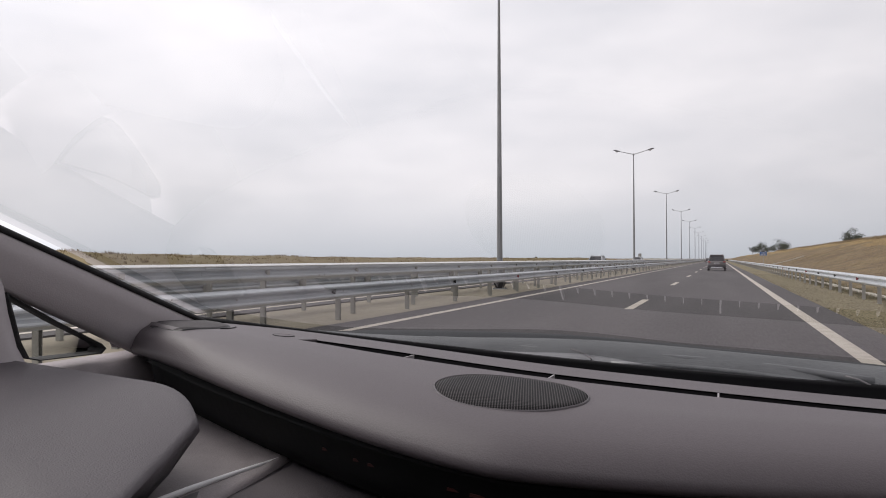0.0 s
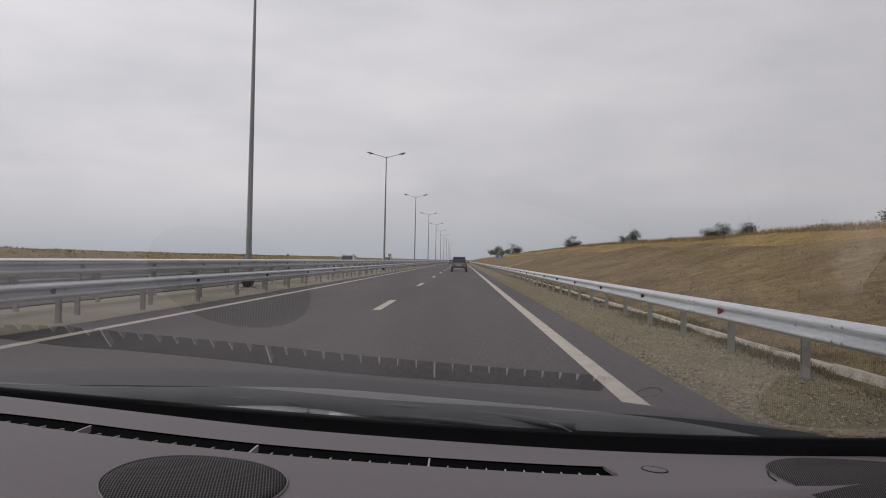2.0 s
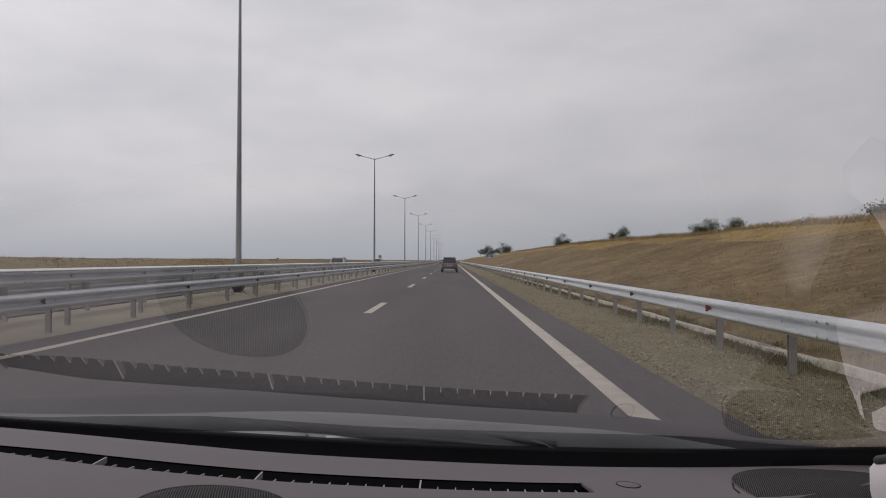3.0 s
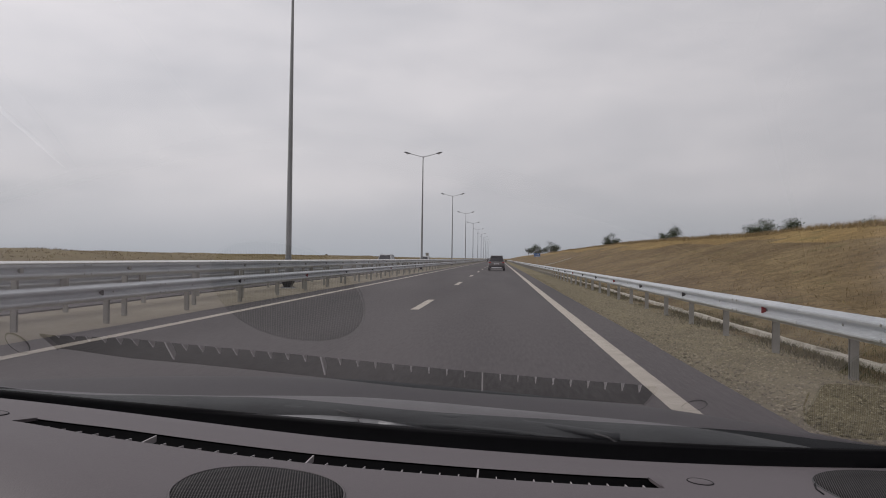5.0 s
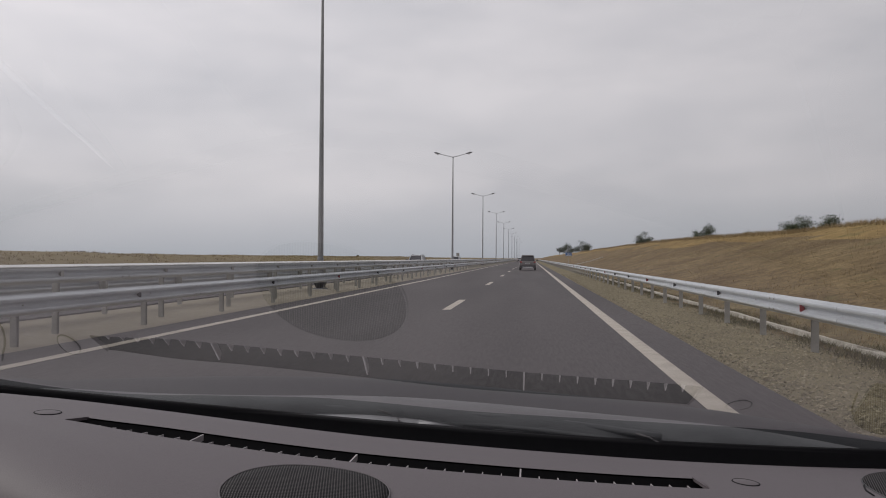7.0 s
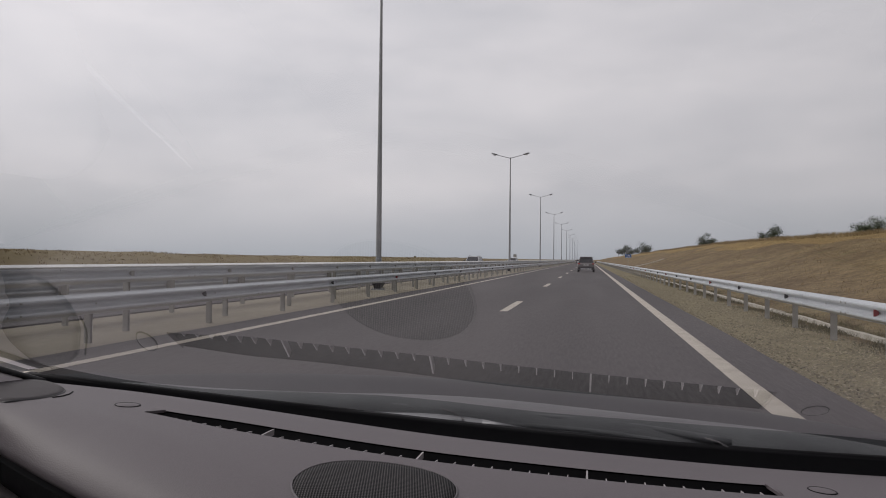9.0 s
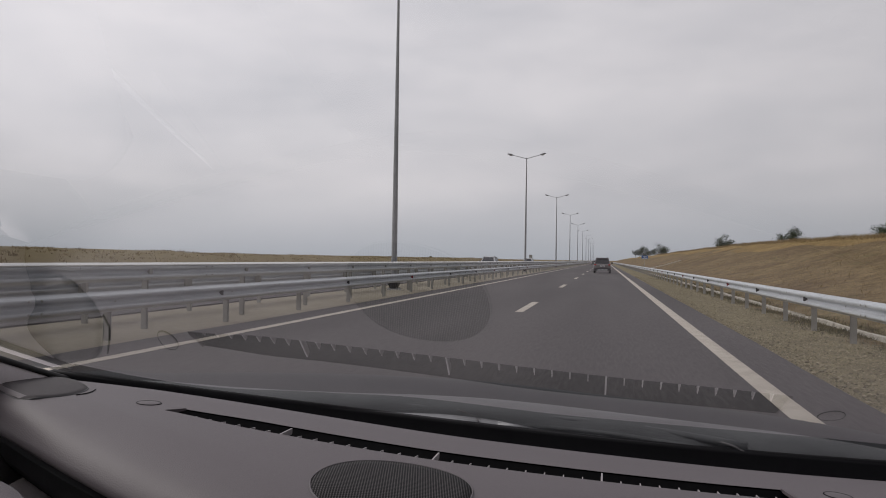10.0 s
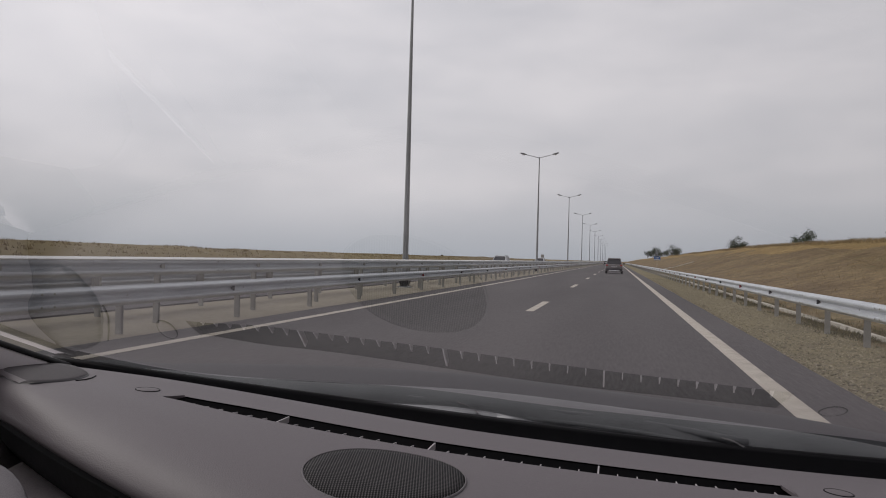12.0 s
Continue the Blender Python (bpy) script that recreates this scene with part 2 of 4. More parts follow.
def earth(name, bare, straw, green, big, mid, speck, dots=0.5):
    """Dry ground: broad patches, clumps and fine specks, with sparse green spots."""
    m = bpy.data.materials.new(name)
    m.use_nodes = True
    n, l = m.node_tree.nodes, m.node_tree.links
    b = n["Principled BSDF"]
    tc = n.new("ShaderNodeTexCoord")
    mp = n.new("ShaderNodeMapping")
    mp.inputs["Scale"].default_value = (1.0, 1.0, 1.0)
    l.new(tc.outputs["Object"], mp.inputs[0])

    def cloud(scale, detail, rough):
        a = n.new("ShaderNodeTexNoise")
        a.inputs["Scale"].default_value, a.inputs["Detail"].default_value, a.inputs["Roughness"].default_value = scale, detail, rough
        l.new(mp.outputs[0], a.inputs["Vector"])
        return a.outputs[0]

    def ramp(src, p0, p1, c0=(0, 0, 0), c1=(1, 1, 1)):
        r = n.new("ShaderNodeValToRGB")
        r.color_ramp.elements[0].position, r.color_ramp.elements[0].color = p0, (*c0, 1)
        r.color_ramp.elements[1].position, r.color_ramp.elements[1].color = p1, (*c1, 1)
        l.new(src, r.inputs[0])
        return r.outputs[0]

    def blend(kind, fac, a, c):
        x = n.new("ShaderNodeMix")
        x.data_type, x.blend_type = "RGBA", kind
        if isinstance(fac, float):
            x.inputs[0].default_value = fac
        else:
            l.new(fac, x.inputs[0])
        for sock, v in ((x.inputs[6], a), (x.inputs[7], c)):
            if isinstance(v, tuple):
                sock.default_value = (*v, 1)
            else:
                l.new(v, sock)
        return x.outputs[2]

    clump, grain = cloud(mid, 6, 0.62), cloud(speck, 5, 0.7)
    col = blend("MIX", ramp(cloud(big, 4, 0.55), 0.36, 0.64), bare, straw)
    col = blend("MIX", ramp(cloud(big * 3.1, 5, 0.6), 0.60, 0.70), col, green)
    col = blend("MULTIPLY", 1.0, col, ramp(clump, 0.30, 0.66, (0.66, 0.66, 0.66), (1.16, 1.16, 1.14)))
    col = blend("MULTIPLY", 1.0, col, ramp(grain, 0.32, 0.60, (0.58, 0.58, 0.57), (1.20, 1.20, 1.20)))
    col = blend("MULTIPLY", dots, col, ramp(cloud(mid * 1.7, 2, 0.4), 0.27, 0.33, (0.35, 0.35, 0.33), (1, 1, 1)))
    l.new(col, b.inputs["Base Color"])
    b.inputs["Roughness"].default_value, b.inputs["Specular IOR Level"].default_value = 0.95, 0.05
    bp = n.new("ShaderNodeBump")
    bp.inputs["Strength"].default_value, bp.inputs["Distance"].default_value = 0.7, 0.06
    l.new(clump, bp.inputs["Height"])
    l.new(bp.outputs[0], b.inputs["Normal"])
    return m


M_HILL = earth("dry_grass_ground", (0.215, 0.148, 0.072), (0.315, 0.225, 0.104), (0.175, 0.148, 0.068), 0.16, 1.6, 9.0, 0.3)
M_SLOPE = earth("cut_slope_ground", (0.150, 0.110, 0.068), (0.225, 0.169, 0.098), (0.148, 0.129, 0.068), 0.22, 1.5, 8.0, 0.8)
M_SOIL = earth("verge_soil", (0.135, 0.102, 0.058), (0.235, 0.190, 0.112), (0.085, 0.085, 0.036), 0.7, 4.0, 24.0, 0.4)


def grille_material(name, turn):
    """Perforated sheet: dark round holes in a close grid over dark grey plastic."""
    m = bpy.data.materials.new(name)
    m.use_nodes = True
    n, l = m.node_tree.nodes, m.node_tree.links
    b = n["Principled BSDF"]
    tc = n.new("ShaderNodeTexCoord")
    mp = n.new("ShaderNodeMapping")
    mp.inputs["Rotation"].default_value = (0, 0, radians(turn))
    l.new(tc.outputs["Object"], mp.inputs[0])
    sp = n.new("ShaderNodeSeparateXYZ")
    l.new(mp.outputs[0], sp.inputs[0])

    def wave(out, pitch):
        k = n.new("ShaderNodeMath")
        k.operation = "MULTIPLY"
        k.inputs[1].default_value = 2 * math.pi / pitch
        l.new(out, k.inputs[0])
        s = n.new("ShaderNodeMath")
        s.operation = "SINE"
        l.new(k.outputs[0], s.inputs[0])
        return s.outputs[0]

    a, c = wave(sp.outputs[0], 0.0025), wave(sp.outputs[1], 0.0036)
    add = n.new("ShaderNodeMath")
    add.operation = "MULTIPLY_ADD"
    l.new(c, add.inputs[0])
    add.inputs[1].default_value = 0.45
    l.new(a, add.inputs[2])
    r = n.new("ShaderNodeValToRGB")
    r.color_ramp.elements[0].position, r.color_ramp.elements[0].color = 0.10, (0.003, 0.003, 0.003, 1)
    r.color_ramp.elements[1].position, r.color_ramp.elements[1].color = 0.80, (0.070, 0.064, 0.067, 1)
    l.new(add.outputs[0], r.inputs[0])
    l.new(r.outputs[0], b.inputs["Base Color"])
    b.inputs["Roughness"].default_value = 0.7
    b.inputs["Specular IOR Level"].default_value = 0.12
    bp = n.new("ShaderNodeBump")
    bp.inputs["Strength"].default_value, bp.inputs["Distance"].default_value = 0.35, 0.001
    l.new(add.outputs[0], bp.inputs["Height"])
    l.new(bp.outputs[0], b.inputs["Normal"])
    return m


M_MESH = grille_material("speaker_mesh", -14)
M_MESH_SIDE = grille_material("corner_speaker_mesh", 18)


# ---- building helpers ----
def part(name, bm, material, parent=None, label="", smooth=False):
    me = bpy.data.meshes.new(name)
    bmesh.ops.recalc_face_normals(bm, faces=bm.faces)
    bm.to_mesh(me)
    bm.free()
    for m in material if isinstance(material, (list, tuple)) else (material,):
        me.materials.append(m)
    if smooth:
        me.polygons.foreach_set("use_smooth", [True] * len(me.polygons))
    ob = new(name, me)
    ob.parent = parent
    return tagged(ob, label) if label else ob


def again(name, me, parent, m):
    """One more object on a mesh that is already there."""
    ob = new(name, me)
    ob.parent = parent
    ob.matrix_basis = m
    return ob


def thing(name, label, category, at=(0, 0, 0), group="", kind=""):
    ob = new(name)
    ob.location = at
    return tagged(ob, label, category, group, kind)


def box(bm, x0, x1, y0, y1, z0, z1, bevel=0.0):
    g = bmesh.ops.create_cube(bm, size=1.0, matrix=Matrix.Translation(((x0 + x1) / 2, (y0 + y1) / 2, (z0 + z1) / 2)) @ Matrix.Diagonal((x1 - x0, y1 - y0, z1 - z0, 1)))
    if bevel:
        es = list({e for v in g["verts"] for e in v.link_edges})
        bmesh.ops.bevel(bm, geom=es, offset=bevel, segments=2, affect="EDGES", profile=0.5)
    return bm


def one_box(*a, **k):
    return box(bmesh.new(), *a, **k)


def prism(bm, outline, y0, y1):
    """A closed outline of (x, z), pushed along y."""
    a = [bm.verts.new((x, y0, z)) for x, z in outline]
    b = [bm.verts.new((x, y1, z)) for x, z in outline]
    k = len(outline)
    for i in range(k):
        bm.faces.new((a[i], a[(i + 1) % k], b[(i + 1) % k], b[i]))
    bm.faces.new(a)
    bm.faces.new(b[::-1])
    return bm


def loft(bm, rings, cap=True, closed=True):
    vs = [[bm.verts.new(p) for p in r] for r in rings]
    k = len(vs[0])
    for r, s in zip(vs, vs[1:]):
        for i in range(k if closed else k - 1):
            bm.faces.new((r[i], r[(i + 1) % k], s[(i + 1) % k], s[i]))
    if cap and closed:
        bm.faces.new(vs[0][::-1])
        bm.faces.new(vs[-1])
    return bm


def tube(bm, path, radii, sides=10):
    """A round bar along a path of points."""
    pts = [Vector(p) for p in path]
    rings = []
    for i, p in enumerate(pts):
        d = (pts[min(i + 1, len(pts) - 1)] - pts[max(i - 1, 0)]).normalized()
        u = d.orthogonal().normalized() if abs(d.z) < 0.95 else Vector((1, 0, 0))
        u = (u - d * u.dot(d)).normalized()
        w = d.cross(u)
        r = radii[i] if isinstance(radii, (list, tuple)) else radii
        rings.append([p + (u * math.cos(a) + w * math.sin(a)) * r for a in (2 * math.pi * j / sides for j in range(sides))])
    return loft(bm, rings)


def superellipse(cx, cy, a, b, n=2.4, k=40):
    out = []
    for i in range(k):
        t = 2 * math.pi * i / k
        c, s = math.cos(t), math.sin(t)
        out.append((cx + a * math.copysign(abs(c) ** (2 / n), c), cy + b * math.copysign(abs(s) ** (2 / n), s)))
    return out


def stuff_mesh(name, verts, faces, material, label, category):
    me = bpy.data.meshes.new(name)
    me.from_pydata(verts.tolist(), [], faces.tolist())
    me.materials.append(material)
    return tagged(new(name, me), label, category, kind="stuff")


# ---- the lie of the land ----
EDGE_R, LANE, EDGE_L = 1.635, -2.10, -6.03          # painted lines
CREST_X = 22.0


def smooth01(t):
    t = min(1.0, max(0.0, t))
    return t * t * (3 - 2 * t)


def crest_z(y):
    wob = 0.25 * noise.noise((y * 0.02, 3.1, 0)) + 0.10 * noise.noise((y * 0.11, 7.7, 0))
    return (3.55 + 0.75 * smooth01((y - 25) / 110) + wob) * (1 - 0.55 * smooth01((y - 650) / 900))


def land(x, y):
    """Height of the ground."""
    n = noise.noise((x * 0.12, y * 0.12, 1.7)) * 0.22 + noise.noise((x * 0.5, y * 0.4, 4.2)) * 0.07
    if x > 5.9:
        c = crest_z(y)
        if x < CREST_X:
            t = (x - 5.9) / (CREST_X - 5.9)
            return -0.16 + (c + 0.16) * (0.65 * t + 0.35 * smooth01(t)) + n * smooth01((x - 5.9) / 4)
        return c + n + 0.035 * min(x - CREST_X, 60) - 0.012 * max(0, min(x - 90, 300))
    if x > 2.40:
        t = x - 2.40
        return -0.015 - 0.045 * t + n * 0.12 * smooth01(t)
    if x > -22:
        return -0.03
    t = smooth01((-22 - x) / 12)
    r = 1.42 + 0.25 * (1 - smooth01((y - 30) / 45)) + 0.14 * noise.noise((y * 0.012, 9.3, 0)) + 0.15 * noise.noise((y * 0.06, 2.3, 0))
    return -0.03 + t * r + n * t - 0.0016 * max(0, min(-x - 60, 900))


def build_ground():
    xs = [-2500, -1500, -900, -600, -400, -250, -160, -110, -80, -62, -50, -42, -37, -34, -31, -28, -25, -22, -21, -10.4, -9.6, -8.7, -7.8, -7.1,
          2.40, 2.9, 3.5, 4.1, 4.7, 5.2, 5.9, 6.6, 7.6, 8.8, 10.2, 11.8, 13.4, 15, 16.6, 18.2, 19.6, 20.8, 22, 23.5, 26, 30, 36, 44, 54, 66, 82, 105, 150, 250, 450, 900, 1700, 2500]
    ys = [-400, -150, -60, -30, -15, -6]
    y = -2.0
    while y < 2800:
        ys.append(y)
        y += 1.2 if y < 60 else 3 if y < 200 else 10 if y < 500 else 40 if y < 1000 else 200
    ys.append(3000)
    bm = bmesh.new()
    grid = [[bm.verts.new((x, y, land(x, y))) for x in xs] for y in ys]
    for j in range(len(ys) - 1):
        for i in range(len(xs) - 1):
            f = bm.faces.new((grid[j][i], grid[j][i + 1], grid[j + 1][i + 1], grid[j + 1][i]))
            m = (xs[i] + xs[i + 1]) / 2
            f.material_index = 4 if m < -21.5 else 1 if m < 2.40 else 0 if m < 4.5 else 2 if m < 6.3 else 5 if m < 17.4 + 1.6 * noise.noise((ys[j] * 0.1, 0.5, 0)) else 3
            f.smooth = True
    ob = part("ground", bm, [M_GRAVEL, M_SAND, M_SOIL, M_HILL, M_FIELD, M_SLOPE])
    tagged(ob, "gravel shoulder, sandy median and dry grass embankment", "ground", kind="structure")


def build_roads():
    for name, x0, x1, label in (("road", -6.86, 2.40, "dark grey asphalt carriageway with white painted lines"),
                                ("road", -20.6, -10.2, "dark asphalt of the opposite carriageway beyond the median")):
        bm = bmesh.new()
        rnd = random.Random(5)
        ys = [-200 + 3 * i for i in range(90)] + [75 + 25 * i for i in range(118)]
        left, right = [], []
        for y in ys:
            left.append(x0 + rnd.uniform(-0.03, 0.03))
            right.append(x1 + rnd.uniform(-0.03, 0.03))
        rings = [[(l - 0.03, y, -0.06), (l, y, 0.0), (r, y, 0.0), (r + 0.03, y, -0.06)] for l, r, y in zip(left, right, ys)]
        loft(bm, rings)
        ob = tagged(part(name, bm, M_ASPHALT), label, "road", kind="structure")
        lines = ((EDGE_R, 0.225), (EDGE_L, 0.19)) if x1 > 0 else ((-10.9, 0.22), (-18.9, 0.25))
        for x, w in lines:
            q = bmesh.new()
            loft(q, [[(x - w / 2, y, 0.0), (x - w / 2, y, 0.004), (x + w / 2, y, 0.004), (x + w / 2, y, 0.0)] for y in ys])
            part("edge_line", q, M_PAINT, ob, "white painted edge line")
        dash = None
        xc = LANE if x1 > 0 else -15.1
        for i in range(36):
            y = 0.9 + 17.2 * i
            m = Matrix.Translation((xc, y, 0))
            if dash is None:
                dash = part("lane_dash", one_box(-0.10, 0.10, 0, 4.4, 0.0, 0.004), M_PAINT, ob)
                dash.matrix_basis = m
            else:
                again("lane_dash", dash.data, ob, m)


build_ground()
build_roads()

# ---- guard rails ----
W_FRONT = [(0.0, -0.155), (0.012, -0.138), (0.078, -0.105), (0.083, -0.085), (0.078, -0.058), (0.008, -0.02), (0.0, 0.0),
           (0.008, 0.02), (0.078, 0.058), (0.083, 0.085), (0.078, 0.105), (0.012, 0.138), (0.0, 0.155)]


def beam_mesh(side, length):
    """A W-shaped steel beam; side is the way its face looks along x."""
    bm = bmesh.new()
    front = [(side * d, z) for d, z in W_FRONT]
    back = [(side * (d - 0.006), z) for d, z in reversed(W_FRONT)]
    prism(bm, front + back, 0.0, length)
    return bm


def guard_rail(label, side, x, beams, post_top, step, reach, phase, reflect=0):
    """beams: (x offset, middle height) of each beam line."""
    rail = thing("guard_rail", label, "guard rail", (x, 0, 0))
    zg = land(x, 10)
    post = beam = cap = ref = None
    k = int((reach + 24) / step)
    for i in range(k):
        y = -22 + phase + step * i
        m = Matrix.Translation((0, y, 0))
        if post is None:
            pb = bmesh.new()
            c = side
            prism_out = [(-0.05, -0.03), (0.05, -0.03), (0.05, -0.024), (-0.044, -0.024), (-0.044, 0.024), (0.05, 0.024), (0.05, 0.03), (-0.05, 0.03)]
            a = [pb.verts.new((c * px, py, zg - 0.3)) for px, py in prism_out]
            b = [pb.verts.new((c * px, py, post_top)) for px, py in prism_out]
            n = len(a)
            for j in range(n):
                pb.faces.new((a[j], a[(j + 1) % n], b[(j + 1) % n], b[j]))
            pb.faces.new(b)
            post = part("post", pb, M_POST, rail)
            post.matrix_basis = m
            spacer = part("spacer", one_box(*sorted((side * 0.05, side * 0.12)), -0.045, 0.045, beams[0][1] - 0.09, beams[0][1] + 0.09), M_POST, rail)
            spacer.matrix_basis = m
        else:
            again("post", post.data, rail, m)
            if i < 60:
                again("spacer", spacer.data, rail, m)
    seg = step * 2
    n_seg = int((reach + 24) / seg)
    for dx, zc in beams:
        for i in range(n_seg):
            far = i > 55
            y = -22 + phase + seg * i + step * 0.5
            m = Matrix.Translation((side * dx, y, zc))
            if beam is None:
                beam = part("beam", beam_mesh(side, seg + 0.18), M_STEEL, rail)
                beam.matrix_basis = m
                lap = part("beam_overlap", beam_mesh(side, 0.30), M_STEEL, rail)
                lap.matrix_basis = m @ Matrix.Translation((side * 0.008, -0.06, 0))
            else:
                again("beam", beam.data, rail, m @ Matrix.Translation((side * 0.003 * (i % 2), 0, 0)))
                if not far:
                    again("beam_overlap", lap.data, rail, m @ Matrix.Translation((side * 0.010, -0.06, 0)))
            if reflect and not far and i % 1 == 0:
                mr = m @ Matrix.Translation((0, 1.3, 0))
                if ref is None:
                    rb = bmesh.new()
                    loft(rb, [[(side * 0.0, 0, -0.05), (side * 0.085, 0, -0.045), (side * 0.085, 0, 0.045), (side * 0.0, 0, 0.05)],
                              [(side * 0.0, 0.02, -0.05), (side * 0.08, 0.02, -0.045), (side * 0.08, 0.02, 0.045), (side * 0.0, 0.02, 0.05)]])
                    ref = part("reflector", rb, M_TRIMDARK, rail, "small dark reflector in the beam's groove")
                    ref.matrix_basis = mr
                    rr = bmesh.new()
                    box(rr, *sorted((side * 0.02, side * 0.088)), -0.012, -0.002, -0.05, 0.05)
                    red = part("red_reflector", rr, M_RED, rail, "small red reflector in the beam's groove")
                    red.matrix_basis = mr
                else:
                    again("reflector", ref.data, rail, mr)
                    if i % 3 == 0:
                        again("red_reflector", red.data, rail, mr)
    # a bolt holds each beam to its post, and four close each joint
    bolt = None
    for dx, zc in beams:
        for i in range(34):
            y = -22 + phase + step * i
            spots = [(0.006, 0.0, 0.0)]
            if i % 2:
                spots += [(0.090, dy, dz) for dy in (step * 0.5 - 0.02, step * 0.5 + 0.20) for dz in (-0.085, 0.085)]
            for out, dy, dz in spots:
                m = Matrix.Translation((side * (dx + out), y + dy, zc + dz))
                if bolt is None:
                    bb = bmesh.new()
                    tube(bb, [(0, 0, 0), (side * 0.010, 0, 0), (side * 0.014, 0, 0)], [0.017, 0.016, 0.008], 6)
                    bolt = part("bolt", bb, M_POST, rail, "dull steel bolt head")
                    bolt.matrix_basis = m
                else:
                    again("bolt", bolt.data, rail, m)
    return rail


guard_rail("galvanised steel guard rail on short posts in the gravel shoulder", -1, 4.30, [(0.12, 0.56)], 0.70, 2.5, 420, 1.2, 1)
guard_rail("galvanised steel guard rail beside the fast lane", 1, -7.40, [(0.12, 0.575)], 0.72, 3.55, 420, 3.3, 1)
guard_rail("taller galvanised median guard rail standing behind the low one", 1, -7.98, [(0.07, 0.985)], 1.10, 3.55, 420, 1.5)
guard_rail("galvanised guard rail along the opposite carriageway", -1, -9.60, [(0.12, 0.62), (0.06, 0.93)], 1.06, 3.55, 300, 2.0)

cap = bmesh.new()
loft(cap, [[(-8.02, y, 1.098), (-8.03, y, 1.135), (-7.99, y, 1.147), (-7.90, y, 1.147), (-7.805, y, 1.112), (-7.815, y, 1.096)] for y in range(-22, 425, 8)])
tagged(part("top_rail", cap, M_ZINC_SHEEN), "flat steel cap along the median guard rail, sky sheen in its colour", "guard rail")

# ---- street lamps ----
def lamp_post(y):
    lamp = thing("street_lamp", "tall grey steel lamp post with two arms on the median", "street lamp", (-8.55, y, land(-8.55, y)), "street lamps on the median")
    b = bmesh.new()
    k = 8
    rings = []
    for z, r in ((0.0, 0.135), (1.3, 0.127), (1.31, 0.118), (5.0, 0.098), (9.0, 0.072), (12.35, 0.048)):
        rings.append([(r * math.cos(2 * math.pi * (i + 0.5) / k), r * math.sin(2 * math.pi * (i + 0.5) / k), z) for i in range(k)])
    part("pole", loft(b, rings), M_POLE, lamp)
    part("base_plate", one_box(-0.24, 0.24, -0.24, 0.24, 0.02, 0.06, bevel=0.008), M_POLE, lamp)
    part("foundation", one_box(-0.32, 0.32, -0.32, 0.32, -0.25, 0.02, bevel=0.02), M_CONCRETE, lamp)
    cv = bmesh.new()
    loft(cv, [[(-0.13, -0.13, 0.06), (0.13, -0.13, 0.06), (0.13, 0.13, 0.06), (-0.13, 0.13, 0.06)], [(-0.22, -0.22, 0.30), (0.22, -0.22, 0.30), (0.22, 0.22, 0.30), (-0.22, 0.22, 0.30)], [(-0.15, -0.15, 0.34), (0.15, -0.15, 0.34), (0.15, 0.15, 0.34), (-0.15, 0.15, 0.34)]])
    part("base_cover", cv, M_TRIMDARK, lamp, "dark flared cover at the pole's foot")
    part("service_door", one_box(0.105, 0.128, -0.05, 0.05, 0.5, 0.95, bevel=0.004), M_POLE, lamp, "small flush door in the pole")
    bolt = None
    for sx in (-0.18, 0.18):
        for sy in (-0.18, 0.18):
            if bolt is None:
                bolt = part("bolt", tube(bmesh.new(), [(0, 0, 0.05), (0, 0, 0.12)], 0.018, 6), M_POST, lamp)
                bolt.matrix_basis = Matrix.Translation((sx, sy, 0))
            else:
                again("bolt", bolt.data, lamp, Matrix.Translation((sx, sy, 0)))
    part("collar", tube(bmesh.new(), [(0, 0, 12.28), (0, 0, 12.46)], 0.062, 8), M_POLE, lamp)
    for s in (-1, 1):
        arm = bmesh.new()
        tube(arm, [(0, 0, 12.38), (s * 0.7, 0, 12.56), (s * 1.45, 0, 12.76)], [0.035, 0.03, 0.027], 8)
        part("arm", arm, M_POLE, lamp)
        head = bmesh.new()
        rings = []
        for u, w, h0, h1 in ((1.38, 0.05, -0.03, 0.05), (1.50, 0.10, -0.04, 0.08), (1.75, 0.15, -0.05, 0.11), (1.98, 0.13, -0.05, 0.10), (2.10, 0.05, -0.03, 0.04)):
            zc = 12.76 + (u - 1.45) * 0.24
            rings.append([(s * u, w * math.cos(a), zc + (h1 if math.sin(a) > 0 else -h0) * math.sin(a)) for a in (2 * math.pi * i / 10 for i in range(10))])
        hd = part("lamp_head", loft(head, rings), M_LAMPHEAD, lamp, smooth=True)
        bowl = bmesh.new()
        rings = []
        for u, w, h in ((1.56, 0.06, 0.02), (1.66, 0.11, 0.09), (1.82, 0.12, 0.11), (1.95, 0.06, 0.03)):
            zc = 12.725 + (u - 1.45) * 0.24
            rings.append([(s * u, w * math.cos(a), zc - (h if math.sin(a) > 0 else 0.0) * math.sin(a)) for a in (2 * math.pi * i / 10 for i in range(10))])
        part("lamp_bowl", loft(bowl, rings), M_LAMPGLASS, hd, "clear rounded lamp bowl", smooth=True)
    return lamp


LAMP_Y, LAMP_STEP = 29.0, 50.5
first = lamp_post(LAMP_Y)
for i in range(-1, 11):
    if i:
        y = LAMP_Y + LAMP_STEP * i
        copy_thing(first, Matrix.Translation((-8.55, y, land(-8.55, y))))


